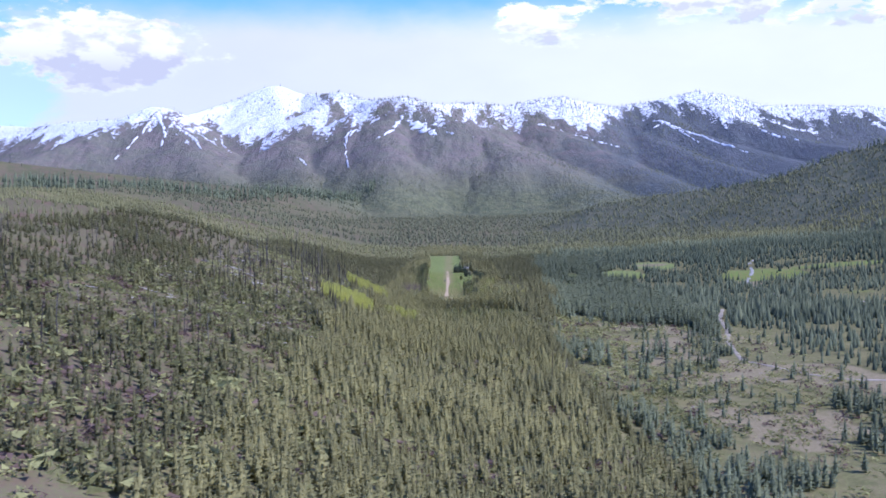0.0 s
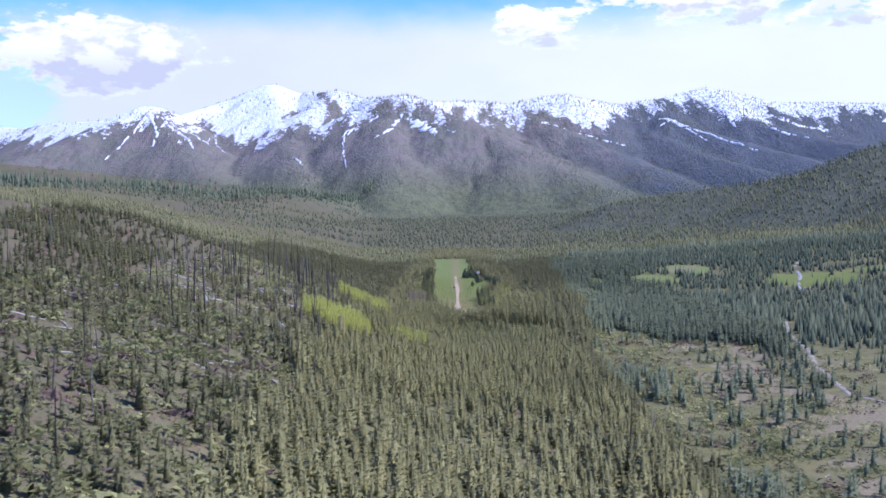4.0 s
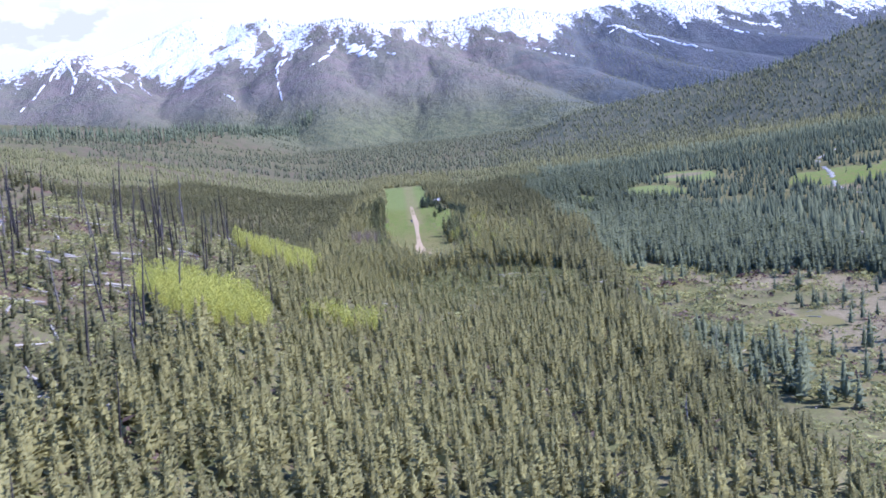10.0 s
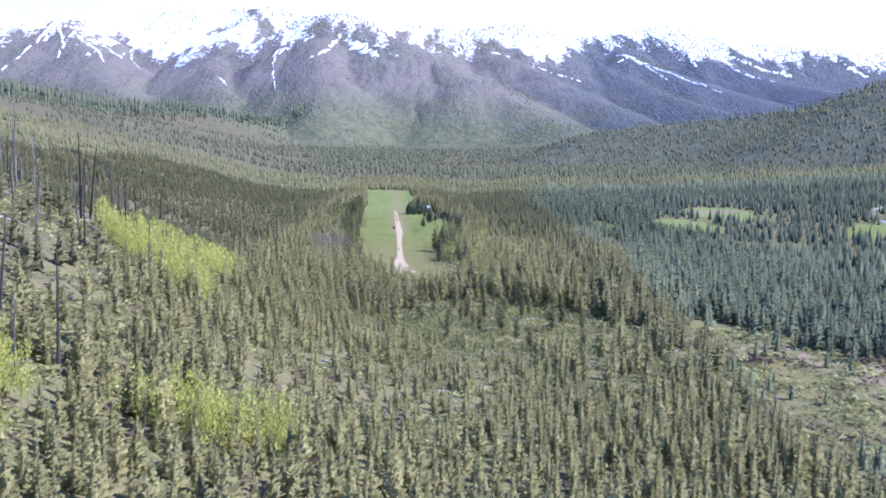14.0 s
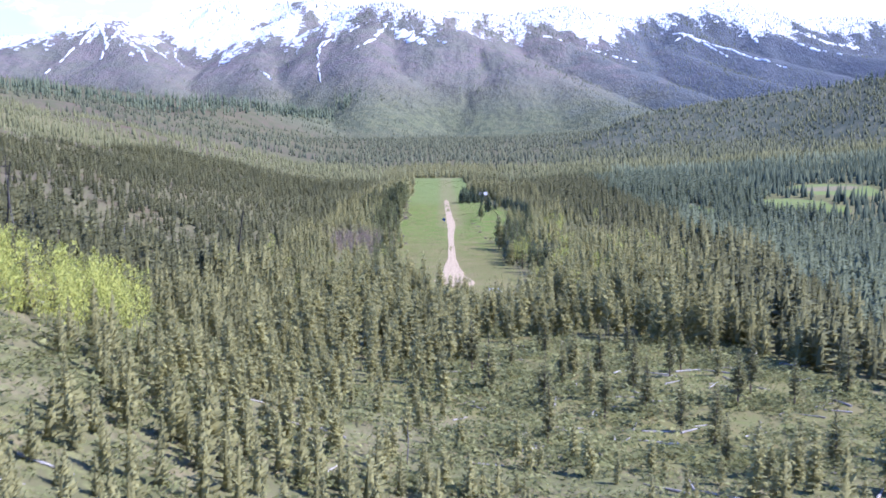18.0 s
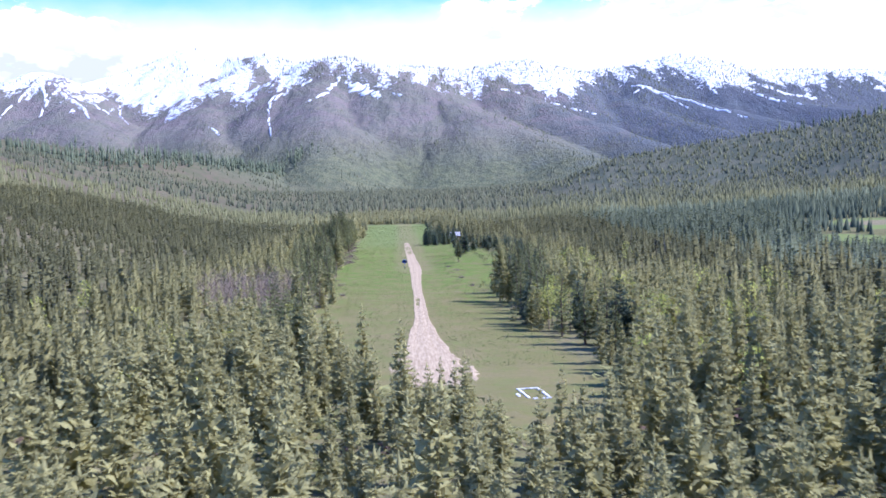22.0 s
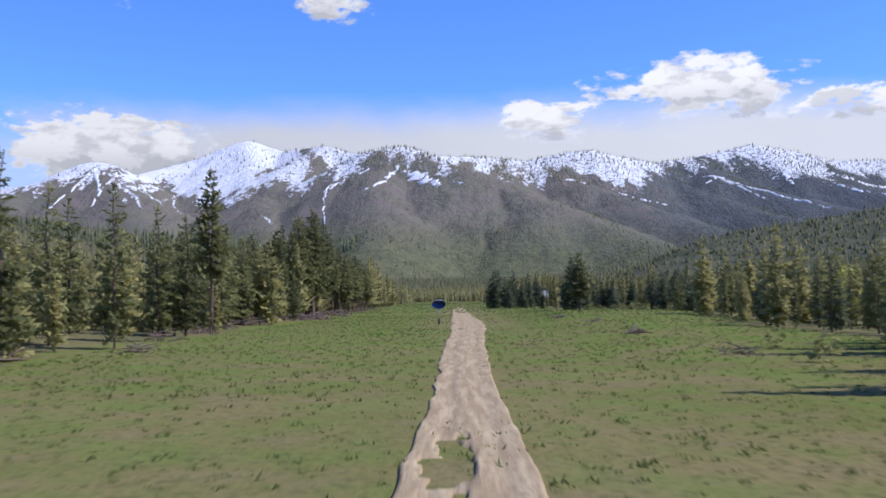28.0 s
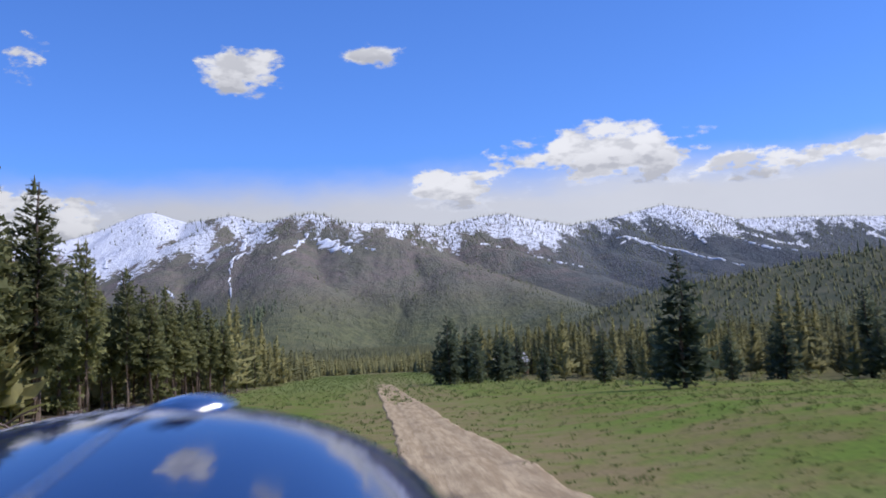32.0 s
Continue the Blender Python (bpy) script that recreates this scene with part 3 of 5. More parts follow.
def tiered(tiers, points, seed, slim=0.2, clear=0.1, droop=0.55, trunk=True):
    """A conifer one metre high as arrays: jagged skirts of boughs one over another, and a trunk."""
    rng = np.random.RandomState(seed)
    V, F = [], []
    for k in range(tiers):
        f = k / max(tiers - 1, 1)
        base = clear + (1 - clear) * f * 0.86
        reach = slim * (1 - f) ** 0.75 + 0.018
        if f < 0.18:
            reach *= 0.72 + f * 1.5
        top = min(base + (1 - clear) / tiers * 1.75 + 0.02, 1.0)
        o = len(V)
        lean = rng.normal(0, 0.012, 2)
        V.append((lean[0], lean[1], top))
        turn = rng.rand() * 6.3
        for p in range(points):
            a = turn + 2 * math.pi * p / points + rng.normal(0, 0.12)
            r = reach * (1.0 if p % 2 == 0 else 0.38) * rng.uniform(0.65, 1.25)
            V.append((r * math.cos(a), r * math.sin(a), base - droop * 0.1 * r + rng.normal(0, 0.012)))
        for p in range(points):
            F.append((o, o + 1 + p, o + 1 + (p + 1) % points))
    if trunk:
        o = len(V)
        for p in range(3):
            a = 2 * math.pi * p / 3
            V.append((0.013 * math.cos(a), 0.013 * math.sin(a), -0.03))
        V.append((0, 0, 0.8))
        for p in range(3):
            F.append((o + p, o + (p + 1) % 3, o + 3))
    return np.array(V), np.array(F)


def brushy(tufts, seed, slim=0.15, clear=0.06, size=0.07):
    """A slim pine one metre high as arrays: single upswept needle tufts set in a spiral round a narrow core."""
    rng = np.random.RandomState(seed)
    V, F = [], []
    for k in range(tufts):
        f = (k + rng.rand()) / tufts
        z = clear + (0.93 - clear) * f
        r = (slim * (1 - f) ** 0.95 * min(1.0, 0.66 + 2.6 * f) + 0.010) * rng.uniform(0.6, 1.25)
        a = 2.4 * k + rng.normal(0, 0.35)
        w = size * (0.45 + 0.55 * (1 - f)) * rng.uniform(0.7, 1.4)
        rise = rng.uniform(0.0, 0.75) * r + 0.02
        c, s = math.cos(a), math.sin(a)
        g = rng.uniform(0.45, 0.9)
        o = len(V)
        V.append((0.0, 0.0, z + rng.uniform(-0.01, 0.05)))
        V.append((r * c - w * s, r * s + w * c, z + rise + rng.normal(0, 0.015)))
        V.append((g * r * c + w * s, g * r * s - w * c, z + 0.5 * rise + rng.normal(0, 0.02)))
        F.append((o, o + 1, o + 2))
    o = len(V)
    V.append((0, 0, 1.0))
    for p in range(4):
        a = 1.571 * p + rng.rand()
        V.append((0.4 * slim * math.cos(a), 0.4 * slim * math.sin(a), clear + rng.uniform(0.02, 0.1)))
    F += [(o, o + 1 + p, o + 1 + (p + 1) % 4) for p in range(4)]
    o = len(V)
    V += [(0.013, 0, -0.03), (-0.007, 0.011, -0.03), (-0.007, -0.011, -0.03), (0, 0, 0.5)]
    F += [(o, o + 1, o + 3), (o + 1, o + 2, o + 3), (o + 2, o, o + 3)]
    return np.array(V), np.array(F)


def mound(seed, tris=15, fine=1.0):
    """A low spreading bush half a metre high: tilted leaf clumps over a dome."""
    rng = np.random.RandomState(seed)
    V, F = [], []
    for k in range(tris):
        a, e = 2.4 * k + rng.normal(0, 0.3), math.asin(rng.uniform(0.12, 1.0))
        r = rng.uniform(0.75, 1.08)
        c = np.array((0.5 * r * math.cos(a) * math.cos(e), 0.5 * r * math.sin(a) * math.cos(e), 0.42 * r * math.sin(e)))
        q = rng.normal(0, 1, (3, 3))
        q /= np.linalg.norm(q, axis=1)[:, None]
        o = len(V)
        V.extend([tuple(c + fine * rng.uniform(0.16, 0.3) * v * (1, 1, 0.7)) for v in q])
        F.append((o, o + 1, o + 2))
    return np.array(V), np.array(F)


def leafy(seed, lobes=9, flat=0.8, fine=1.0):
    """A round broadleaf crown on a thin stem, one metre high: loose tilted leaf clumps."""
    rng = np.random.RandomState(seed)
    V, F = [(-0.012, 0, -0.03), (0.012, 0, -0.03), (0, 0.012, 0.6)], [(0, 1, 2)]
    for k in range(lobes * 4):
        h = rng.uniform(0.25, 0.98)
        r = 0.26 * math.sqrt(max(0.02, 1 - ((h - 0.55) / 0.5) ** 2)) * rng.uniform(0.3, 1.0)
        a = rng.rand() * 6.3
        c = np.array((r * math.cos(a), r * math.sin(a), h))
        s = fine * rng.uniform(0.08, 0.15)
        q = rng.normal(0, 1, (3, 3))
        q /= np.linalg.norm(q, axis=1)[:, None]
        o = len(V)
        V.extend([tuple(c + s * v * (1, 1, flat)) for v in q])
        F.append((o, o + 1, o + 2))
    return np.array(V), np.array(F)


def stems(seed):
    """A leafless stem with upswept twigs, one metre high."""
    rng = np.random.RandomState(seed)
    V, F = [(-0.009, 0, -0.02), (0.009, 0, -0.02), (0, 0.006, 1.0)], [(0, 1, 2)]
    for k in range(11):
        z, a, r = rng.uniform(0.35, 0.9), rng.rand() * 6.3, rng.uniform(0.08, 0.2)
        o = len(V)
        V += [(0, 0, z), (0, 0, z + 0.016), (r * math.cos(a), r * math.sin(a), z + r * 1.1)]
        F.append((o, o + 1, o + 2))
    return np.array(V), np.array(F)


def scatter(x0, x1, y0, y1, gap, seed, keep):
    """Jittered places in a rectangle of the plan, thinned by keep(x, y), a chance."""
    rng = np.random.RandomState(seed)
    gx, gy = np.meshgrid(np.arange(x0, x1, gap), np.arange(y0, y1, gap))
    x = (gx + rng.uniform(-0.48, 0.48, gx.shape) * gap).ravel()
    y = (gy + rng.uniform(-0.48, 0.48, gy.shape) * gap).ravel()
    ok = rng.rand(len(x)) < keep(x, y)
    return x[ok], y[ok]


def plant(name, label, category, templates, x, y, high, mat, seed, wide=1.0, tint=None, sink=0.15):
    """One joined mesh of trees at the places x, y, each a turned and scaled copy of one of the templates."""
    rng = np.random.RandomState(seed)
    if len(x) == 0:
        return None
    z = ground(x, y) - sink
    turn, pick = rng.uniform(0, 6.283, len(x)), rng.randint(0, len(templates), len(x))
    tilt = rng.normal(0, 0.025, (len(x), 2))
    if tint is None:
        tint = np.clip(rng.normal(0.5, 0.2, len(x)), 0, 1)
    VV, FF, TT, o = [], [], [], 0
    for k, (V, F) in enumerate(templates):
        i = np.nonzero(pick == k)[0]
        if not len(i):
            continue
        c, s = np.cos(turn[i])[:, None], np.sin(turn[i])[:, None]
        h = high[i][:, None]
        w = h * wide * rng.uniform(0.8, 1.2, len(i))[:, None]
        px, py, pz = V[:, 0][None], V[:, 1][None], V[:, 2][None]
        X = (c * px - s * py) * w + tilt[i, :1] * pz * h + x[i][:, None]
        Y = (s * px + c * py) * w + tilt[i, 1:] * pz * h + y[i][:, None]
        Z = pz * h + z[i][:, None]
        VV.append(np.stack([X, Y, Z], -1).reshape(-1, 3))
        FF.append((F[None] + (np.arange(len(i)) * len(V))[:, None, None] + o).reshape(-1, F.shape[1]))
        TT.append(np.repeat(tint[i], len(V)))
        o += len(i) * len(V)
    me = bpy.data.meshes.new(name)
    fill(me, np.concatenate(VV), np.concatenate(FF), smooth=False)
    at = me.attributes.new("tint", "FLOAT", "POINT")
    at.data.foreach_set("value", np.concatenate(TT).astype(np.float32))
    me.materials.append(mat)
    return tagged(new(name, me), label, category, kind="stuff")


def bough_crown(seed, slim, clear, whorls, arms, twigs, ragged=0.25):
    """A full conifer crown one metre high: boughs with side twigs of needles."""
    rng = np.random.RandomState(seed)
    V, F = [], []
    for k in range(whorls):
        f = (k + rng.uniform(-0.35, 0.35)) / whorls
        f = min(max(f, 0.0), 0.98)
        z = clear + (0.985 - clear) * f
        reach = slim * (1 - f) ** 0.7 + 0.016
        if f < 0.22:
            reach *= 0.6 + f * 1.8
        n = max(3, int(round(arms * (1 - 0.4 * f))))
        turn = rng.rand() * 6.3
        for p in range(n):
            if rng.rand() < ragged * 0.5:
                continue
            a = turn + 6.2832 * p / n + rng.normal(0, 0.25)
            r = reach * rng.uniform(0.5, 1.2)
            rise = rng.uniform(-0.45, 0.5) * r + 0.3 * r * f
            c, s = math.cos(a), math.sin(a)
            for q in range(twigs):
                g = 0.22 + 0.78 * q / twigs
                w = (1.25 - 0.6 * q / twigs) / twigs * r * rng.uniform(0.7, 1.3) + 0.004
                b = 0.9 / twigs * r
                cx, cy, cz = g * r * c, g * r * s, z + g * rise - 0.10 * r * g * g
                for side in (-1, 1):
                    o = len(V)
                    tip = (cx + 0.55 * w * c - side * w * s, cy + 0.55 * w * s + side * w * c, cz + rng.normal(0.2, 0.6) * w)
                    V += [(cx - b * c, cy - b * s, cz + 0.02 * r), (cx + 0.6 * b * c, cy + 0.6 * b * s, cz - 0.02 * r + rng.normal(0, 0.3) * w), tip]
                    F.append((o, o + 1, o + 2))
    o = len(V)
    V += [(0.014, 0, 0.93), (-0.01, 0.012, 0.93), (-0.01, -0.012, 0.93), (0, 0, 1.01)]
    F += [(o, o + 1, o + 3), (o + 1, o + 2, o + 3), (o + 2, o, o + 3)]
    return np.array(V), np.array(F)


def whole_pine(seed, slim, clear, whorls, arms, twigs):
    """A crown of boughs on a bare tapered trunk, one metre high."""
    V, F = bough_crown(seed, slim, clear, whorls, arms, twigs)
    o = len(V)
    foot = [(0.017 * math.cos(1.2566 * p), 0.017 * math.sin(1.2566 * p), -0.03) for p in range(5)]
    return np.concatenate([V, foot + [(0.0, 0.0, 0.95)]]), np.concatenate([F, [(o + p, o + (p + 1) % 5, o + 5) for p in range(5)]])


NEAR = [brushy(125, s, 0.225, 0.04, 0.040) for s in range(8)]
CLOSE = [whole_pine(s, 0.172, c, 19, 6, 3) for s, c in zip(range(40, 47), (0.06, 0.10, 0.14, 0.08, 0.18, 0.05, 0.12))]
MID = [brushy(30, s, 0.240, 0.03, 0.095) for s in range(10, 18)]
FAR = [tiered(3, 5, s, 0.20, 0.05, trunk=False) for s in range(20, 24)]
DOT = [tiered(2, 4, s, 0.20, 0.05, trunk=False) for s in range(30, 33)]
BROAD = [leafy(s, 38, 1.2, 0.33) for s in range(5)]
LOW = [mound(s, 17, 0.85) for s in range(6)]
BUSH = [mound(s, 40, 0.50) for s in range(60, 66)]
STEMS = [stems(s) for s in range(4)]


def edge_band(x, y):
    """1 in the belt along the strip where every tree is a thing of its own."""
    rim = np.minimum(np.abs(x - strip_left(y) + 3.5), np.abs(x - strip_right(y) - 3.5))
    return (rim < 3.5) * (y > 745) * (y < 1065) * (1 - open_strip(x, y))


def wood(x, y):
    """How dense the wood stands at a place of the plan."""
    d = clearing_mask(x, y) * (1 - open_strip(x, y)) * (1 - edge_band(x, y))
    clump = fbm(x / 35.0, y / 35.0, 60, 3)
    d = d * np.where(x > np.interp(y, [0, 500, 900], [58, 62, 95]), np.where(y > 640, step(0.22, 0.38, clump), step(0.46, 0.53, fbm(x / 20.0, y / 20.0, 61, 3)) * 0.95 + 0.03), 0.55 + 0.45 * step(0.30, 0.50, clump))
    scar = step(0.42, 0.60, fbm(x / 26.0, y / 26.0, 62, 3))
    d = d * (1 - step(-40, -62, x) * step(690, 610, y) * (0.02 + 0.42 * scar) * np.where(y > 380, 1.0, 0.6))
    lane = np.abs(x - np.interp(y, [430, 461, 500, 570, 620, 681, 740], [240, 167, 150, 162, 172, 189, 205]))
    d = d * np.where((y > 430) & (y < 745), step(1.5, 3.6, lane), 1.0)
    river = np.abs(x - np.interp(y, [600, 760, 825, 950, 1000, 1060, 1200], [420, 340, 278, 285, 305, 320, 420]))
    d = d * step(1.5, 3.5, river + np.where((y < 600) | (y > 1200), 50, 0))
    d = d * (1 - 0.4 * np.exp(-((y - 690) / 30.0) ** 2) * (np.abs(x - 10) < 45))
    return np.clip(d, 0, 1)


def tall(x, y, seed):
    """Tree heights over the plan."""
    rng = np.random.RandomState(seed)
    h = 5.3 + 2.2 * (fbm(x / 50.0, y / 50.0, 70, 2) - 0.5) * 2
    h = h + 1.2 * step(60, 90, x) + 1.9 * np.exp(-((y - 690) / 55.0) ** 2)
    rim = np.minimum(np.abs(x - strip_left(y)), np.abs(strip_right(y) - x))
    h = h + 1.4 * step(22, 4, rim) * step(735, 800, y) * step(1360, 1330, y)
    h = h + 3.5 * step(-50, -22, x) * step(-10, -18, x) * step(880, 930, y) * step(1120, 1060, y)
    h = h * (1 - 0.35 * np.exp(-((x - 2) / 12.0) ** 2 - ((y - 712) / 16.0) ** 2))
    h = h * (1 - 0.22 * step(-40, -70, x) * step(1200, 900, y))
    return h * np.clip(rng.normal(1.0, 0.22, len(x)), 0.45, 1.6)


def dusk(x, y, seed):
    """Tint of each tree: the river side is darker and bluer, the young slope is yellow-green."""
    rng = np.random.RandomState(seed)
    t = 0.62 - 0.5 * step(62, 120, x + 30 * (fbm(x / 60, y / 60, 80, 2) - 0.5)) * step(1500, 1200, y)
    t = t - 0.3 * step(8, 20, x) * step(915, 960, y) * step(1400, 1200, y)
    t = t + 0.5 * (fbm(x / 45, y / 45, 81, 3) - 0.5)
    return np.clip(t + rng.normal(0, 0.13, len(x)), 0, 1)


def build_woods():
    def inner(x, y):
        return wood(x, y) * (np.abs(x - 2) < 48)

    def outer(x, y):
        return wood(x, y) * (np.abs(x - 2) >= 48) * 0.94 * (np.abs(x) < 0.53 * (y + 20))

    x, y = scatter(-46, 50, 520, 1130, 2.8, 101, inner)
    hi, tn = tall(x, y, 1), np.clip(dusk(x, y, 1) + 0.20, 0, 1)
    rim = np.minimum(np.abs(x - strip_left(y)), np.abs(strip_right(y) - x))
    c = (np.abs(x - 6) < 34) & (y > 590) & (y < 775) | (rim < 13) & (y >= 775) & (y < 925)
    end = ~c & (y > 925 + 6 * np.sin(x)) & (np.abs(x) < 31 + 3 * np.sin(y))
    tn = np.where(c & (y < 775), np.clip(tn - 0.20, 0, 1), tn)
    for pick, kind, seed, mat in ((c, CLOSE, 1, MAT_PINE), (~c & ~end, NEAR, 21, MAT_PINE), (end, NEAR, 22, MAT_PINE)):
        plant("pine_forest", "dense young lodgepole pines, olive green", "forest", kind, x[pick], y[pick], hi[pick], mat, seed, 1.0, tn[pick])
    x, y = scatter(-46, 50, 120, 520, 2.7, 102, inner)
    hi, tn, c = tall(x, y, 2), np.clip(dusk(x, y, 2) - 0.08, 0, 1), y > 375 + 8 * np.sin(x)
    plant("pine_forest", "dense young lodgepole pines, olive green", "forest", MID, x[~c], y[~c], hi[~c], MAT_PINE, 2, 1.25, tn[~c])
    plant("pine_forest", "dense young lodgepole pines, olive green", "forest", NEAR, x[c], y[c], hi[c], MAT_PINE, 42, 1.1, tn[c])
    x, y = scatter(-46, 50, 1130, 1500, 4.0, 112, inner)
    plant("pine_forest", "dense pines past the end of the grass strip", "forest", MID, x, y, tall(x, y, 2), MAT_PINE, 12, 1.0, np.clip(dusk(x, y, 12) - 0.2, 0, 1))
    x, y = scatter(-200, 180, 160, 1250, 3.4, 103, outer)
    hi, tn = tall(x, y, 3), np.clip(dusk(x, y, 3) - 0.10 - 0.22 * step(-40, -60, x), 0, 1)
    wet = x + 26 * (fbm(x / 40, y / 40, 82, 2) - 0.5) > np.interp(y, [0, 500, 900, 1250], [70, 66, 92, 100])
    plant("pine_forest", "young olive-green pines on the brushy hillside", "forest", MID, x[~wet], y[~wet], hi[~wet], MAT_PINE, 3, 1.25, tn[~wet])
    plant("river_forest", "dark blue-green conifers on the river flat", "forest", MID, x[wet], y[wet], hi[wet] * 1.08, MAT_RIVER, 33, 1.25, np.clip(tn[wet] + 0.3, 0, 1))

    def beyond(x, y):
        inside = (x > -200) & (x < 180) & (y < 1250)
        view = np.abs(x) < 0.62 * (y + 60) + 30
        patch = step(0.30, 0.55, fbm(x / 90, y / 90, 91, 3))
        thin = np.where(x < -120, 0.22 + 0.6 * patch, 0.9)
        return wood(x, y) * thin * ~inside * view

    x, y = scatter(-650, 700, 260, 1500, 5.0, 104, beyond)
    hi, tn, wet = tall(x, y, 4) * 1.1, dusk(x, y, 4), (x > 140) & (y < 1400)
    plant("far_forest", "mixed conifers covering the valley sides", "forest", DOT, x[~wet], y[~wet], hi[~wet], MAT_SLOPE, 4, 1.2, tn[~wet])
    plant("far_forest", "dark conifers beyond the river", "forest", DOT, x[wet], y[wet], hi[wet] * 1.1, MAT_RIVER, 34, 1.3, np.clip(tn[wet] + 0.3, 0, 1))
    x, y = scatter(-1100, 1200, 1500, 2700, 11.0, 105, lambda x, y: (np.abs(x) < 0.62 * y) * (0.42 + 0.58 * step(0.38, 0.58, fbm(x / 140, y / 140, 92, 4))) * np.where(x < -120, 0.15 + 0.85 * step(0.45, 0.6, fbm(x / 110, y / 60, 99, 3)), 1.0) * np.where((x > 300) & (y < 2050), 1.9, 1.0))
    plant("far_forest", "distant conifers on the valley floor and slopes", "forest", DOT, x, y, 6.5 + 3.5 * np.random.RandomState(5).rand(len(x)), MAT_FAR, 5, 1.6)
    x, y = scatter(90, 1150, 1150, 1950, 6.3, 118, lambda x, y: (x > 30 + 0.06 * y) * (x < 0.62 * y) * (0.45 + 0.55 * step(0.36, 0.56, fbm(x / 45, y / 45, 97, 3))))
    plant("far_forest", "dark conifers and burnt brush on the hill", "forest", DOT, x, y, 2.4 + 4.6 * np.random.RandomState(18).rand(len(x)) ** 1.5, MAT_SLOPE, 18, 1.8, np.random.RandomState(19).rand(len(x)) * 0.8)
    # tall dark firs in rows on the left spur
    row = lambda x, y: np.exp(-((x - np.interp(y, [1500, 2000, 2500, 2950], [-640, -560, -400, -235])) / 32.0) ** 2) * 0.65
    x, y = scatter(-720, -150, 1480, 2980, 9.0, 106, row)
    plant("fir_row", "tall dark firs along the spur", "forest", FAR, x, y, 17 + 11 * np.random.RandomState(6).rand(len(x)), MAT_SPRUCE, 6, 0.7)
    # mountain firs: bands below the snow and single trees along the crests
    def alp(x, y):
        g = fbm(x / 160, y / 160, 93, 5)
        z = ground(x, y)
        lower = step(0.40, 0.58, g) * step(320, 110, z)
        east = step(0.38, 0.6, g) * step(150, 800, x + 300 * (g - 0.5)) * 0.9
        crest = step(330, 450, z) * (0.35 + 0.65 * step(0.46, 0.60, g)) * (0.22 + 0.78 * step(-900, 200, x))
        return np.clip(lower * 0.85 + east * 0.9 + crest, 0, 1) * (np.abs(x) < 0.6 * y)
    x, y = scatter(-2600, 2700, 2700, 4960, 16.0, 107, alp)
    plant("mountain_firs", "small dark firs scattered over the mountain faces", "forest", DOT, x, y, (7 + 5 * np.random.RandomState(7).rand(len(x))) * (1 + 0.35 * step(330, 450, ground(x, y))), MAT_FAR, 7, 1.15, sink=1.0)
    # crowns of firs on the rim of the right hill
    rim = lambda x, y: np.exp(-((y - np.interp(x, [300, 420, 720, 1100], [1935, 1920, 1790, 1640])) / 14.0) ** 2) * step(380, 620, x)
    x, y = scatter(300, 1100, 1600, 1960, 9.0, 108, rim)
    plant("far_forest", "firs along the rim of the hill", "forest", FAR, x, y, 9 + 7 * np.random.RandomState(8).rand(len(x)), MAT_SPRUCE, 8, 0.9)
    # aspens coming into leaf
    def grove(x, y):
        wob = (fbm(x / 6.0, y / 6.0, 46, 2) - 0.5) * 0.7
        bowl = step(1.1, 0.9, ((x + 47) / 12.5) ** 2 + ((y - 484) / 17.0) ** 2 + wob)
        tail = 0.7 * step(1.1, 0.8, ((x + 20) / 9.0) ** 2 + ((y - 499 - 0.3 * (x + 20)) / 4.5) ** 2 + wob)
        upper = 0.85 * step(1.1, 0.85, ((x + 45) / 13.0) ** 2 + ((y - 580 + (x + 45) * 0.85) / 8.0) ** 2 + wob)
        foot = 0.34 * step(1.1, 0.8, ((x + 46) / 11.0) ** 2 + ((y - 616) / 26.0) ** 2 + 1.6 * wob)
        return np.clip(np.maximum(np.maximum(bowl, tail), np.maximum(upper, foot)), 0, 1)

    x, y = scatter(-75, -10, 460, 650, 1.25, 109, grove)
    plant("aspen_grove", "young aspens in fresh yellow-green leaf", "forest", BROAD, x, y, 4.0 + 2.8 * np.random.RandomState(9).rand(len(x)), MAT_ASPEN, 9, 0.62)
    x, y = scatter(14, 60, 715, 900, 6.0, 110, lambda x, y: 0.30 * wood(x, y))
    plant("aspen_grove", "yellow-green aspens among the pines", "forest", BROAD, x, y, 4 + 3 * np.random.RandomState(10).rand(len(x)), MAT_ASPEN, 10, 0.9)
    x, y = scatter(15, 34, 742, 812, 3.2, 120, lambda x, y: 0.55 * wood(x, y) * step(0.42, 0.6, fbm(x / 8, y / 8, 98, 2)))
    plant("aspen_grove", "yellow-green aspens coming into leaf beside the strip", "forest", BROAD, x, y, 4.5 + 3 * np.random.RandomState(20).rand(len(x)), MAT_ASPEN, 20, 0.9)
    x, y = scatter(-48, -14, 700, 800, 6.0, 114, lambda x, y: 0.35 * wood(x, y))
    plant("aspen_grove", "yellow-green aspens among the pines", "forest", BROAD, x, y, 3.5 + 2 * np.random.RandomState(14).rand(len(x)), MAT_ASPEN, 14, 0.9)
    bare = lambda x, y: np.exp(-(((x + 27) / 9) ** 2 + ((y - 800) / 17) ** 2) ** 2) * 0.7
    x, y = scatter(-40, -15, 778, 826, 1.05, 115, bare)
    plant("bare_aspens", "leafless pale grey-brown aspen stems", "forest", STEMS, x, y, 4.6 + 2.4 * np.random.RandomState(15).rand(len(x)), MAT_PALE, 15, 1.0)
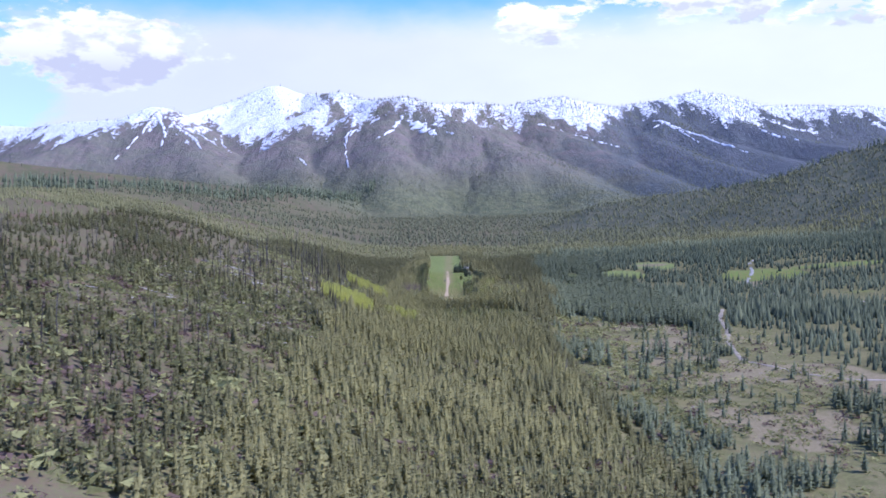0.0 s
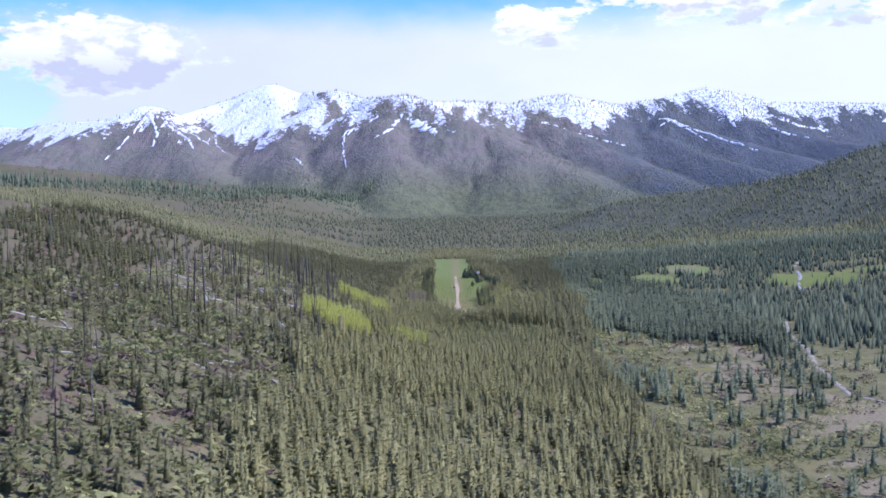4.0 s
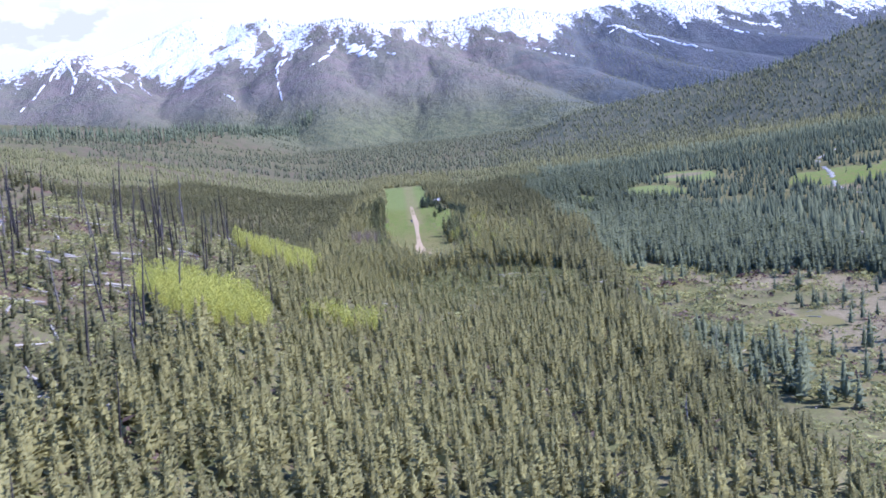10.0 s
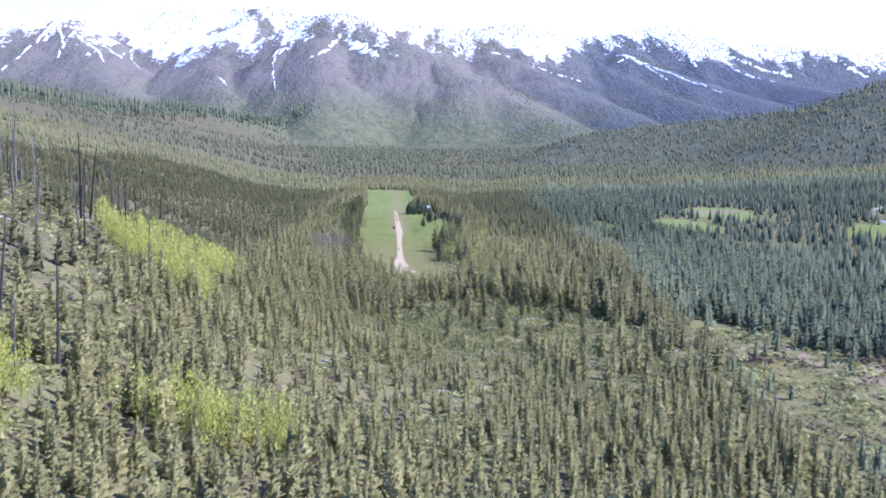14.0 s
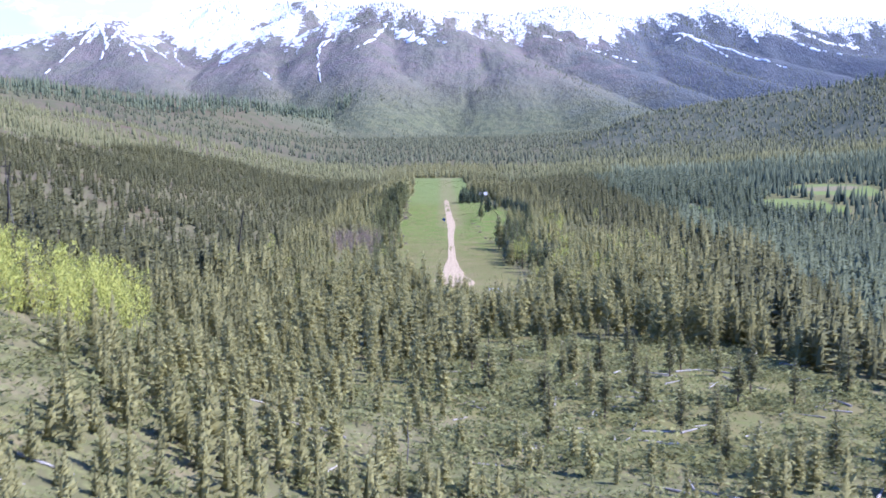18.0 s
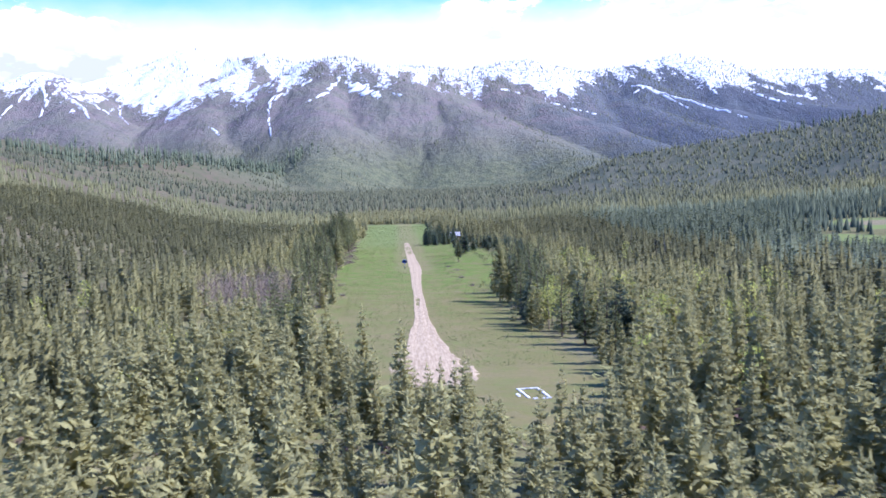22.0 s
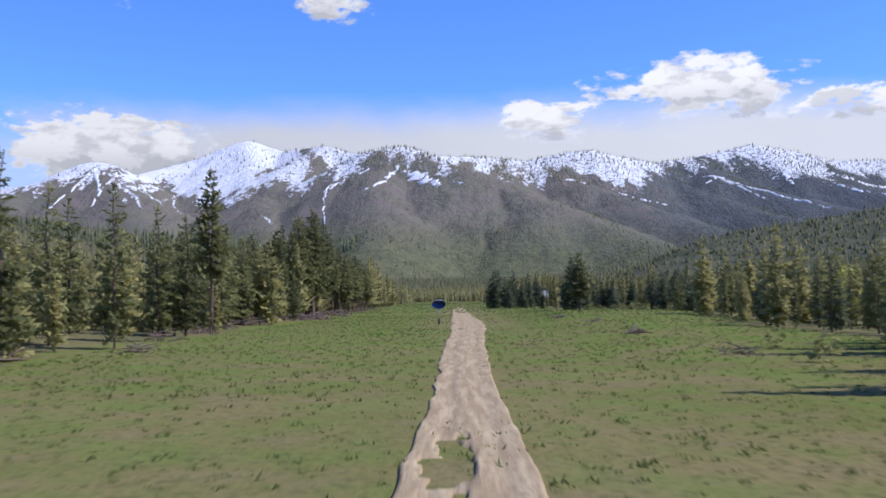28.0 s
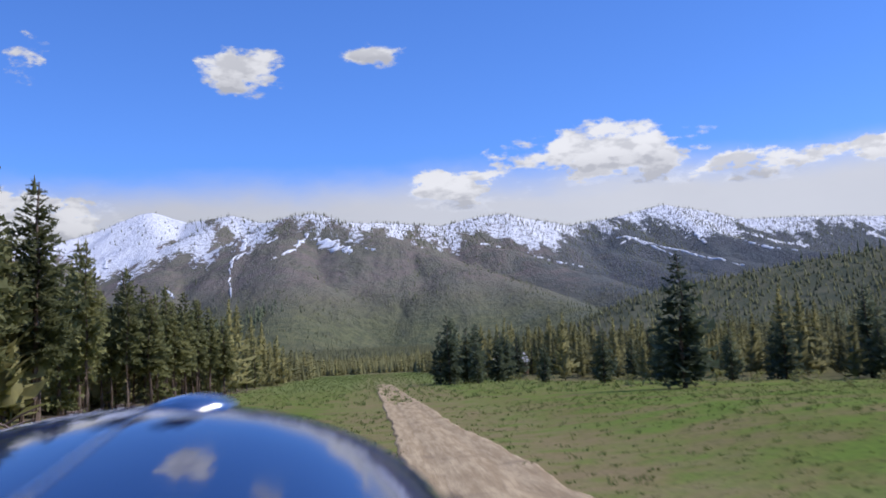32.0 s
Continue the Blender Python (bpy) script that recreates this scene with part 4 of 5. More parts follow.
    # low brush in the clearings and between the young trees
    def brush(x, y):
        patch = 0.28 + 0.72 * step(0.44, 0.56, fbm(x / 7, y / 7, 95, 2))
        base_cover = np.where(x < -28, 0.92, np.where(x > 62, 0.26, np.where(y > 420, 0.7, 0.35)))
        return np.maximum(1 - clearing_mask(x, y), base_cover) * np.where(x > 95, 0.4, 1.0) * (1 - open_strip(x, y)) * patch * (np.abs(x) < 0.5 * (y + 40))

    for x0, x1, y0, y1, gap, seed in ((-110, 62, 420, 735, 1.35, 111), (-120, 175, 250, 420, 2.6, 116), (62, 190, 420, 680, 2.4, 117), (-130, 130, 120, 250, 3.4, 119)):
        x, y = scatter(x0, x1, y0, y1, gap, seed, brush)
        rng = np.random.RandomState(seed)
        hi = (1.0 + 1.7 * rng.rand(len(x)) ** 1.5) * gap / 1.25
        red = rng.rand(len(x)) < 0.10 + 0.25 * (fbm(x / 20, y / 20, 96, 2) > 0.56)
        fine = (y > 555) & (y < 700) & (np.abs(x - 8) < 54)
        plant("brush", "rounded olive-green sagebrush between fallen logs", "shrubs", BUSH, x[~red & fine], y[~red & fine], hi[~red & fine] * 1.2, MAT_SHRUB, seed + 90, 1.25, sink=0.1)
        red, fine = red & ~fine, fine
        keep_low = ~fine & ~red
        plant("brush", "low olive-green willow and sagebrush", "shrubs", LOW, x[keep_low], y[keep_low], hi[keep_low], MAT_SHRUB, seed, 1.4, sink=0.04)
        plant("brush", "leafless reddish-brown brush", "shrubs", LOW, x[red], y[red], hi[red], MAT_TWIG, seed + 50, 1.3, sink=0.04)


build_woods()

# ---- things ----


def part(name, bm, mat, parent, label="", smooth=False):
    """Links a bmesh as one mesh object under a thing or a part."""
    me = bpy.data.meshes.new(name)
    bm.normal_update()
    bm.to_mesh(me)
    bm.free()
    for p in me.polygons:
        p.use_smooth = smooth
    if mat:
        me.materials.append(mat)
    ob = new(name, me)
    ob.parent = parent
    if label:
        tagged(ob, label)
    return ob


def arrays_part(name, V, F, mat, parent, label=""):
    me = bpy.data.meshes.new(name)
    fill(me, V, F, smooth=False)
    at = me.attributes.new("tint", "FLOAT", "POINT")
    at.data.foreach_set("value", np.full(len(V), 0.5, np.float32))
    me.materials.append(mat)
    ob = new(name, me)
    ob.parent = parent
    if label:
        tagged(ob, label)
    return ob


def limb(bm, pts, radii, sides=6):
    """A tapered, jointed rod through the points."""
    rings = []
    for k, (p, r) in enumerate(zip(pts, radii)):
        p = Vector(p)
        way = Vector(pts[min(k + 1, len(pts) - 1)]) - Vector(pts[max(k - 1, 0)])
        q = way.to_track_quat("Z", "Y")
        rings.append([bm.verts.new(p + q @ Vector((r * math.cos(6.2832 * s / sides), r * math.sin(6.2832 * s / sides), 0))) for s in range(sides)])
    for a, b in zip(rings, rings[1:]):
        for s in range(sides):
            bm.faces.new((a[s], a[(s + 1) % sides], b[(s + 1) % sides], b[s]))
    bm.faces.new(rings[0][::-1])
    bm.faces.new(rings[-1])


def box(bm, size, at=(0, 0, 0), bevel=0.0):
    made = bmesh.ops.create_cube(bm, size=1.0)["verts"]
    for v in made:
        v.co = Vector((v.co.x * size[0] + at[0], v.co.y * size[1] + at[1], v.co.z * size[2] + at[2]))
    if bevel:
        edges = list({e for v in made for e in v.link_edges})
        bmesh.ops.bevel(bm, geom=edges, offset=bevel, segments=2, affect="EDGES", profile=0.5)


def base(name, x, y, label, category, group="", turn=0.0, size=1.0, sink=0.05, kind=""):
    e = new(name)
    e.empty_display_size = 0.2
    e.matrix_basis = Matrix.Translation((x, y, height(x, y) - sink)) @ Matrix.Rotation(turn, 4, "Z") @ Matrix.Scale(size, 4)
    return tagged(e, label, category, group, kind)


def set_at(x, y, turn, size, sink=0.05):
    return Matrix.Translation((x, y, height(x, y) - sink)) @ Matrix.Rotation(turn, 4, "Z")


# -- single trees along the strip


def conifer(name, label, seed, slim, clear, whorls, arms, mat, group, thick=0.016, twigs=5):
    rng = random.Random(seed)
    e = tagged(new(name), label, "tree", group)
    bm = bmesh.new()
    pts = [(rng.uniform(-0.006, 0.006) * k, rng.uniform(-0.006, 0.006) * k, -0.03 + 1.0 * k / 6) for k in range(7)]
    limb(bm, pts, [thick * (1.15 - 0.17 * k) + 0.001 for k in range(7)], 6)
    for k in range(int(clear * 50)):
        a, z = rng.uniform(0, 6.28), rng.uniform(0.05, clear + 0.05)
        r = rng.uniform(0.03, 0.08)
        limb(bm, [(0, 0, z), (r * math.cos(a), r * math.sin(a), z - 0.012)], [0.0025, 0.001], 3)
    part("trunk", bm, MAT_BARK, e)
    V, F = bough_crown(seed, slim, clear, whorls, arms, twigs)
    arrays_part("crown", V, F, mat, e)
    return e


def build_edge_trees():
    young = "olive-green young lodgepole pine at the edge of the grass strip"
    bare = "tall lodgepole pine with a bare lower trunk beside the strip"
    dark = "dark green fir standing beside the grass strip"
    kinds = {
        "young": [conifer("pine_tree", young, s, 0.18, 0.08, 23, 8, MAT_EDGE, "trees along the strip", 0.014, 7) for s in (201, 202, 203, 204)],
        "bare": [conifer("pine_tree", bare, s, 0.165, 0.34, 28, 9, MAT_OLD, "tall pines along the strip", 0.012, 6) for s in (211, 212, 213, 214)],
        "full": [conifer("pine_tree", "full-crowned dark pine standing beside the grass strip", s, 0.215, 0.25, 34, 12, MAT_OLD, "tall pines along the strip", 0.014, 10) for s in (231, 232)],
        "dark": [conifer("fir_tree", dark, s, 0.25, 0.05, 23, 10, MAT_SPRUCE, "firs along the strip") for s in (221, 222, 223)],
    }
    kinds["lone"] = [conifer("pine_tree", "young olive-green pine standing alone in the logged clearing", s, 0.19, c, 22, 8, MAT_PINE, "pines in the clearing", 0.015, 5) for s, c in ((241, 0.10), (242, 0.16), (243, 0.07), (244, 0.22))]
    used = set()
    rng = random.Random(7)

    def put(kind, x, y, high, wide=1.0):
        ob = rng.choice(kinds[kind])
        m = set_at(x, y, rng.uniform(0, 6.28), high)
        if ob in used:
            ob = copy_thing(ob, m)
        else:
            used.add(ob)
            ob.matrix_basis = m
        ob.scale = (high * wide * rng.uniform(0.88, 1.15),) * 2 + (high,)

    put("full", 13.1, 901.0, 6.3, 1.25)
    put("dark", 18.2, 953.0, 8.6, 1.1)
    for x, y, h in ((14.6, 807, 10.4), (17.1, 801.5, 11.0), (16.0, 806, 7.6), (-17.6, 870, 12.4), (-18.4, 866, 8.6), (-17.5, 849, 9.0)):
        put("bare" if h > 10 else "young", x, y, h, 0.95)
    for x, y, h in ((-20.6, 924, 10.8), (-22.6, 928, 11.6), (-20.8, 932, 13.0), (-19.8, 937, 14.4), (-22.4, 939, 13.6), (-20.6, 943, 14.0), (-22.6, 948, 12.8), (-20.0, 950, 13.4), (-21.8, 956, 12.0),
                    (-20.2, 961, 11.4), (-22.4, 967, 12.0), (-20.4, 973, 10.8), (-22.0, 980, 11.4), (-20.2, 987, 10.6), (-21.8, 995, 11.0), (-20.2, 1003, 10.4), (-21.6, 1012, 10.2), (-20.0, 1022, 9.6)):
        put("full" if 930 < y < 960 else rng.choice(("full", "bare")), x, y, h * 1.08, 0.85)
    for x, y, h in ((8.4, 1017, 8.8), (11.0, 1020, 7.4), (9.6, 1025, 9.0), (12.6, 1027, 7.6), (14.6, 1018, 6.2), (16.5, 1024, 7.0), (7.6, 1022, 7.0), (13.6, 1034, 8.2), (17.0, 1034, 7.0), (19.0, 1030, 6.4), (11.6, 1014, 5.6), (20.5, 985, 5.4), (22.5, 972, 6.0), (17.5, 1000, 4.6)):
        put("dark", x, y, h)
    # lone pines standing in the logged clearing
    lone = []
    while len(lone) < 34:
        a, r = rng.uniform(0, 6.28), math.sqrt(rng.random())
        x, y = 23 + 29 * r * math.cos(a), 637 + 35 * r * math.sin(a)
        if all(math.hypot(x - p, y - q) > 4.0 for p, q in lone):
            lone.append((x, y))
            put("lone", x, y, rng.uniform(3.4, 8.0))
    y = 745.0
    while y < 1060:
        for side in (-1, 1):
            for k in range(6 if side < 0 and y > 915 else 4 if side < 0 and y > 870 else 3 if y < 960 else 2):
                yy = y + rng.uniform(-2.0, 2.0)
                off = 0.6 + k * 2.2 + rng.uniform(-0.7, 1.8)
                if rng.random() < (0.34 if side < 0 and yy < 880 else 0.22 if side < 0 else 0.45 if yy < 815 else 0.34):
                    continue
                x = float(strip_left(yy)) - off if side < 0 else float(strip_right(yy)) + off
                if side < 0 and 780 < yy < 822 and (k > 0 or rng.random() < 0.5):
                    continue
                if side < 0:
                    if yy > 918:
                        put("bare" if rng.random() < 0.8 else "young", x, yy, rng.uniform(8.0, 11.5) if yy < 1010 else rng.uniform(6.5, 9.5))
                    elif rng.random() < 0.88:
                        put("young", x, yy, rng.uniform(5.2, 9.4))
                else:
                    if 1000 < yy < 1035:
                        continue
                    h = rng.uniform(6.5, 10.2) if yy < 850 else rng.uniform(3.8, 6.6)
                    put("dark" if rng.random() < (0.12 if yy < 920 else 0.8) else "young", x, yy, h)
        y += 4.4
    for row in kinds.values():
        for ob in row:
            if ob not in used:
                put_x = 17.0 + 3 * rng.random()
                ob.matrix_basis = set_at(put_x, 790 + 30 * rng.random(), 0, 1)
                ob.scale = (7, 7, 7)


def build_aspens():
    """Single aspens coming into leaf at the rim of the grass."""
    rng = random.Random(17)
    made = []
    for k, (x, y, h) in enumerate(((16.2, 772, 5.6), (17.4, 769, 6.2), (18.6, 774, 5.2), (17.0, 779, 6.0), (19.2, 781, 6.6), (18.0, 785, 5.0), (20.0, 767, 6.0), (19.6, 776, 5.6), (21.0, 786, 6.2), (-15.6, 768, 4.2), (-17.0, 764, 4.8))):
        m = set_at(x, y, rng.uniform(0, 6.28), 1)
        if k < 3:
            e = tagged(new("aspen_tree"), "slim aspen in fresh yellow-green leaf beside the strip", "tree", "aspens along the strip")
            bm = bmesh.new()
            limb(bm, [(0, 0, -0.03), (0.01, 0.006, 0.35), (-0.008, 0.01, 0.65), (0.0, 0.0, 0.95)], [0.013, 0.010, 0.007, 0.002], 6)
            part("trunk", bm, MAT_PALE, e)
            V, F = leafy(430 + k, 70, 0.9, 0.26)
            arrays_part("crown", V[3:], F[1:] - 3, MAT_ASPEN, e)
            e.matrix_basis = m
            made.append(e)
        else:
            e = copy_thing(made[k % 3], m)
        e.scale = (h * rng.uniform(0.85, 1.1),) * 2 + (h,)


# -- dead trees, logs, brush


def snag(seed, label, mat, stubs):
    rng = random.Random(seed)
    e = tagged(new("dead_tree"), label, "dead tree", "burnt trees")
    bend = rng.uniform(-0.02, 0.02)
    pts = [(bend * k * k / 9, rng.uniform(-0.004, 0.004) * k, -0.03 + k / 5.0) for k in range(6)]
    bm = bmesh.new()
    limb(bm, pts, [0.016, 0.0145, 0.0125, 0.0105, 0.008, 0.004], 6)
    part("trunk", bm, mat, e)
    for k in range(stubs):
        z, a, r = rng.uniform(0.3, 0.95), rng.uniform(0, 6.28), rng.uniform(0.03, 0.11)
        bx = bend * (z * 5) ** 2 / 9
        bm = bmesh.new()
        limb(bm, [(bx, 0, z), (bx + r * 0.6 * math.cos(a), r * 0.6 * math.sin(a), z - 0.01), (bx + r * math.cos(a), r * math.sin(a), z + rng.uniform(-0.03, 0.02))], [0.0035, 0.0025, 0.001], 3)
        part("branch", bm, mat, e)
    return e


def build_dead_trees():
    rng = random.Random(11)
    kinds = [snag(301, "charred bare trunk of a burnt pine", MAT_CHAR, 7), snag(302, "charred bare trunk of a burnt pine", MAT_CHAR, 4),
             snag(303, "grey weathered dead pine with branch stubs", MAT_DEAD, 9), snag(304, "grey weathered dead pine with branch stubs", MAT_DEAD, 6)]
    places = [(-36, 502, 12.5, 0), (-38, 496, 9.0, 2), (49, 537, 8.6, 2), (46.5, 541, 7.0, 0), (41, 367, 13.5, 0), (45, 360, 12.0, 2), (38, 371, 6.0, 1), (30, 420, 9.0, 2), (66, 548, 6.5, 2),
              (-69, 542, 18, 0), (-66, 552, 15, 1), (-57, 578, 12, 2), (-72, 560, 19, 0), (-75, 570, 14, 1), (-61, 598, 14, 0), (-73, 593, 17, 2), (-66, 611, 13, 0), (-60, 566, 10, 2),
              (-83, 607, 17, 0), (-86, 575, 20, 1), (-90, 585, 15, 0), (-56, 450, 14, 1), (-53, 470, 9, 2), (-60, 520, 13, 0), (-64, 500, 11, 3), (-52, 515, 8, 2), (-70, 420, 13, 0), (-62, 372, 9, 0), (-48, 385, 8, 2), (30, 560, 5.5, 2), (60, 905, 9.0, 1), (66, 890, 8.0, 3), (56, 860, 8.5, 0), (140, 900, 9, 2)]
    for k in range(70):
        places.append((rng.uniform(-98, -50), rng.uniform(400, 640), rng.uniform(8, 17), rng.choice((0, 0, 1, 1, 2))))
    for k in range(125):
        u = rng.random()
        if u < 0.84:
            places.append((rng.uniform(-170, -38), rng.uniform(220, 760), rng.uniform(6, 14), rng.choice((0, 1, 1, 2))))
        else:
            places.append((rng.uniform(-25, 75), rng.uniform(260, 690), rng.uniform(3.5, 7), 2 + rng.randrange(2)))
    used = set()
    for x, y, h, k in places:
        ob = kinds[k]
        m = set_at(x, y, rng.uniform(0, 6.28), 1) @ Euler((rng.gauss(0, 0.04), rng.gauss(0, 0.04), 0)).to_matrix().to_4x4()
        if k in used:
            ob = copy_thing(ob, m)
        used.add(k)
        ob.matrix_basis = m
        ob.scale = (h * 1.05, h * 1.05, h)


def log_mesh(seed):
    rng = random.Random(seed)
    bm = bmesh.new()
    limb(bm, [(-0.5, 0, 0.0), (-0.2, rng.uniform(-0.02, 0.02), 0.006), (0.15, rng.uniform(-0.02, 0.02), 0.0), (0.5, 0, 0.01)], [0.040, 0.036, 0.029, 0.014], 6)
    for k in range(3):
        x, a = rng.uniform(-0.2, 0.4), rng.uniform(0.3, 2.8)
        limb(bm, [(x, 0, 0.01), (x + 0.06, 0.07 * math.cos(a), 0.01 + 0.06 * math.sin(a))], [0.007, 0.002], 3)
    me = bpy.data.meshes.new("fallen_log")
    bm.to_mesh(me)
    bm.free()
    me.materials.append(MAT_LOG)
    return me


def build_logs():
    rng = random.Random(21)
    meshes = [log_mesh(s) for s in (1, 2, 3, 4)]
    spots = [(rng.uniform(-3, 48), rng.uniform(604, 668), rng.uniform(1.6, 4.5)) for k in range(120)]
    spots += [(rng.uniform(-30, 55), rng.uniform(545, 610), rng.uniform(2, 5)) for k in range(45)]
    spots += [(rng.uniform(-115, -45), rng.uniform(300, 640), rng.uniform(4, 11)) for k in range(190)]
    spots += [(rng.uniform(70, 150), rng.uniform(330, 640), rng.uniform(2, 5)) for k in range(40)]
    spots += [(-81, 441, 11.0), (-70, 452, 8.0), (62, 600, 9.0), (57, 612, 7.0)]
    for x, y, long in spots:
        ob = new("fallen_log", rng.choice(meshes))
        turn = rng.uniform(0, 3.14)
        dz = math.atan2(height(x + math.cos(turn), y + math.sin(turn)) - height(x - math.cos(turn), y - math.sin(turn)), 2.0)
        ob.matrix_basis = set_at(x, y, turn, 1, sink=-0.028 * long * 0.8) @ Euler((0, -dz, 0)).to_matrix().to_4x4()
        ob.scale = (long, long * 0.8, long * 0.8)
        tagged(ob, "bleached grey fallen log lying on the ground", "log", "fallen logs")


def build_brush_piles():
    rng = random.Random(31)
    spots = [(-17.6, 800, 1.5), (-17.8, 818, 1.8), (-19, 838, 1.4), (-18, 858, 1.6), (-15.0, 845, 1.2), (-13.5, 822, 1.1), (-19.5, 872, 1.5), (-20.3, 884, 1.6), (-20.4, 895, 2.2), (-20.0, 906, 2.2), (-18.2, 916, 2.0),
             (-17.8, 927, 2.3), (-18.0, 938, 2.3), (-18.2, 950, 2.2), (-17.0, 921, 1.5), (-15.5, 937, 1.3), (12.0, 838, 1.0), (11.0, 857, 1.1), (11.4, 876, 0.8), (10.0, 889, 0.9), (16.5, 795, 1.3), (16.0, 775, 1.2),
             (-18.6, 966, 2.0), (-18.4, 984, 2.0), (-18.6, 1003, 1.8), (-19.4, 1030, 1.5)]
    sticks = []
    for s in range(6):
        bm = bmesh.new()
        bend = rng.uniform(-0.12, 0.2)
        limb(bm, [(0, 0, 0), (0.5, rng.uniform(-0.06, 0.06), bend * 0.7), (1.0, rng.uniform(-0.1, 0.1), bend)], [0.035, 0.024, 0.006], 4)
        limb(bm, [(0.45, 0, bend * 0.6), (0.7, 0.18, bend * 0.6 + 0.08)], [0.014, 0.004], 3)
        me = bpy.data.meshes.new("branch")
        bm.to_mesh(me)
        bm.free()
        me.materials.append(MAT_SLASH)
        sticks.append(me)
    for x, y, size in spots:
        e = base("brush_pile", x, y, "heap of reddish-brown cut branches beside the strip", "brush pile", "brush piles", rng.uniform(0, 6.28), size)
        for k in range(36):
            a, r = rng.uniform(0, 6.28), min(abs(rng.gauss(0, 0.5)), 1.1)
            z = max(0.03, (0.42 - 0.3 * r) * rng.random())
            ob = new("branch", rng.choice(sticks))
            ob.parent = e
            long = rng.uniform(0.35, 0.9)
            ob.matrix_basis = pose(r * math.cos(a) * 1.2, r * math.sin(a), z, 0, rng.uniform(-12, 4), rng.uniform(0, 360)) @ Matrix.Scale(long, 4)


def build_shrubs():
    rng = np.random.RandomState(41)
    leaf = []
    for s in range(3):
        V, F = leafy(400 + s, 14, 0.8)
        V = V * (1.5, 1.5, 1.0)
        leaf.append((V, F))
    meshes = []
    for V, F in leaf:
        me = bpy.data.meshes.new("shrub")
        fill(me, V, F, smooth=False)
        at = me.attributes.new("tint", "FLOAT", "POINT")
        at.data.foreach_set("value", rng.rand(len(V)).astype(np.float32) * 0.6 + 0.2)
        me.materials.append(MAT_SHRUB)
        meshes.append(me)
    spots = [(21.0, 905 + k * 6.1 + rng.uniform(-2, 2)) for k in range(14)] + [(26.5 + rng.uniform(-2, 2), 915 + k * 4.0) for k in range(12)]
    spots += [(15.5 + rng.uniform(-1, 3), 1002 + 6 * k) for k in range(9)] + [(14.5 + rng.uniform(-1, 1.5), 770 + 9 * k) for k in range(9)] + [(-15 - rng.uniform(0, 3), 760 + 8 * k) for k in range(10)]
    for x, y in spots:
        ob = tagged(new("shrub", meshes[rng.randint(3)]), "low round green shrub at the edge of the grass", "shrub", "shrubs along the strip")
        h = rng.uniform(0.7, 1.5)
        ob.matrix_basis = set_at(x, y, rng.uniform(0, 6.28), 1, sink=0.3 * h)
        ob.scale = (h, h, h)


# -- the strip


def build_strip():
    ys = np.arange(729.0, 1046.0, 0.4)
    rng = np.random.RandomState(51)

    def edge(seed):
        return (fbm(ys / 2.3, ys * 0 + seed, seed, 4) - 0.5) * 0.5 + (fbm(ys / 14.0, ys * 0, seed + 5, 2) - 0.5) * 0.6

    mid = np.interp(ys, [729, 760, 800, 840, 880, 900, 925, 1046], [0.6, 0.3, 0.6, 0.75, 1.25, 1.4, 1.0, 0.3])
    half = np.interp(ys, [729, 733, 740, 748, 756, 769, 785, 810, 850, 880, 905, 930, 1000, 1034, 1046], [2.6, 4.4, 5.0, 3.4, 2.5, 1.8, 1.15, 0.95, 1.0, 1.45, 1.7, 1.35, 1.3, 1.1, 0.4])
    left, right = mid - half + edge(3) * np.clip(half / 2.2, 0.5, 1.6), mid + half + edge(11) * np.clip(half / 2.2, 0.5, 1.6)
    cols = 41
    f = np.linspace(0, 1, cols)
    X = left[:, None] + (right - left)[:, None] * f[None]
    Y = np.repeat(ys[:, None], cols, 1)
    rut = -0.03 * (np.exp(-((f - 0.27) / 0.1) ** 2) + np.exp(-((f - 0.73) / 0.1) ** 2))
    Z = ground(X, Y) + 0.055 + rut[None] + (fbm(X / 0.7, Y / 0.9, 57, 2) - 0.5) * 0.03
    # grass has grown over the dirt in places
    for gy, gx, ry, rx in ((809, 0.3, 4.5, 0.36), (970, 0.8, 9.0, 0.6), (1000, 0.4, 8.0, 0.7)):
        Z = Z - 0.2 * step(1.25, 0.7, ((X - gx) / rx) ** 2 + ((Y - gy) / ry) ** 2 + (fbm(X / 0.4, Y / 0.7, 58, 3) - 0.5) * 6.0)
    # the broad fan at the threshold breaks up into the grass
    fan = step(765, 745, Y) * step(1.2, 3.6, np.abs(X - 0.5))
    Z = Z - 0.16 * step(0.50, 0.56, fbm(X / 0.35, Y / 1.2, 59, 4) * (0.55 + 0.56 * fan)) * fan
    Z[:, 0] -= 0.09
    Z[:, -1] -= 0.09
    idx = np.arange(X.size).reshape(X.shape)
    quads = np.stack([idx[:-1, :-1], idx[:-1, 1:], idx[1:, 1:], idx[1:, :-1]], -1).reshape(-1, 4)
    me = bpy.data.meshes.new("dirt_runway")
    fill(me, np.stack([X, Y, Z], -1).reshape(-1, 3), quads)
    me.materials.append(MAT_DIRT)
    tagged(new("dirt_runway", me), "bare tan dirt landing strip worn into the meadow", "runway", kind="structure")


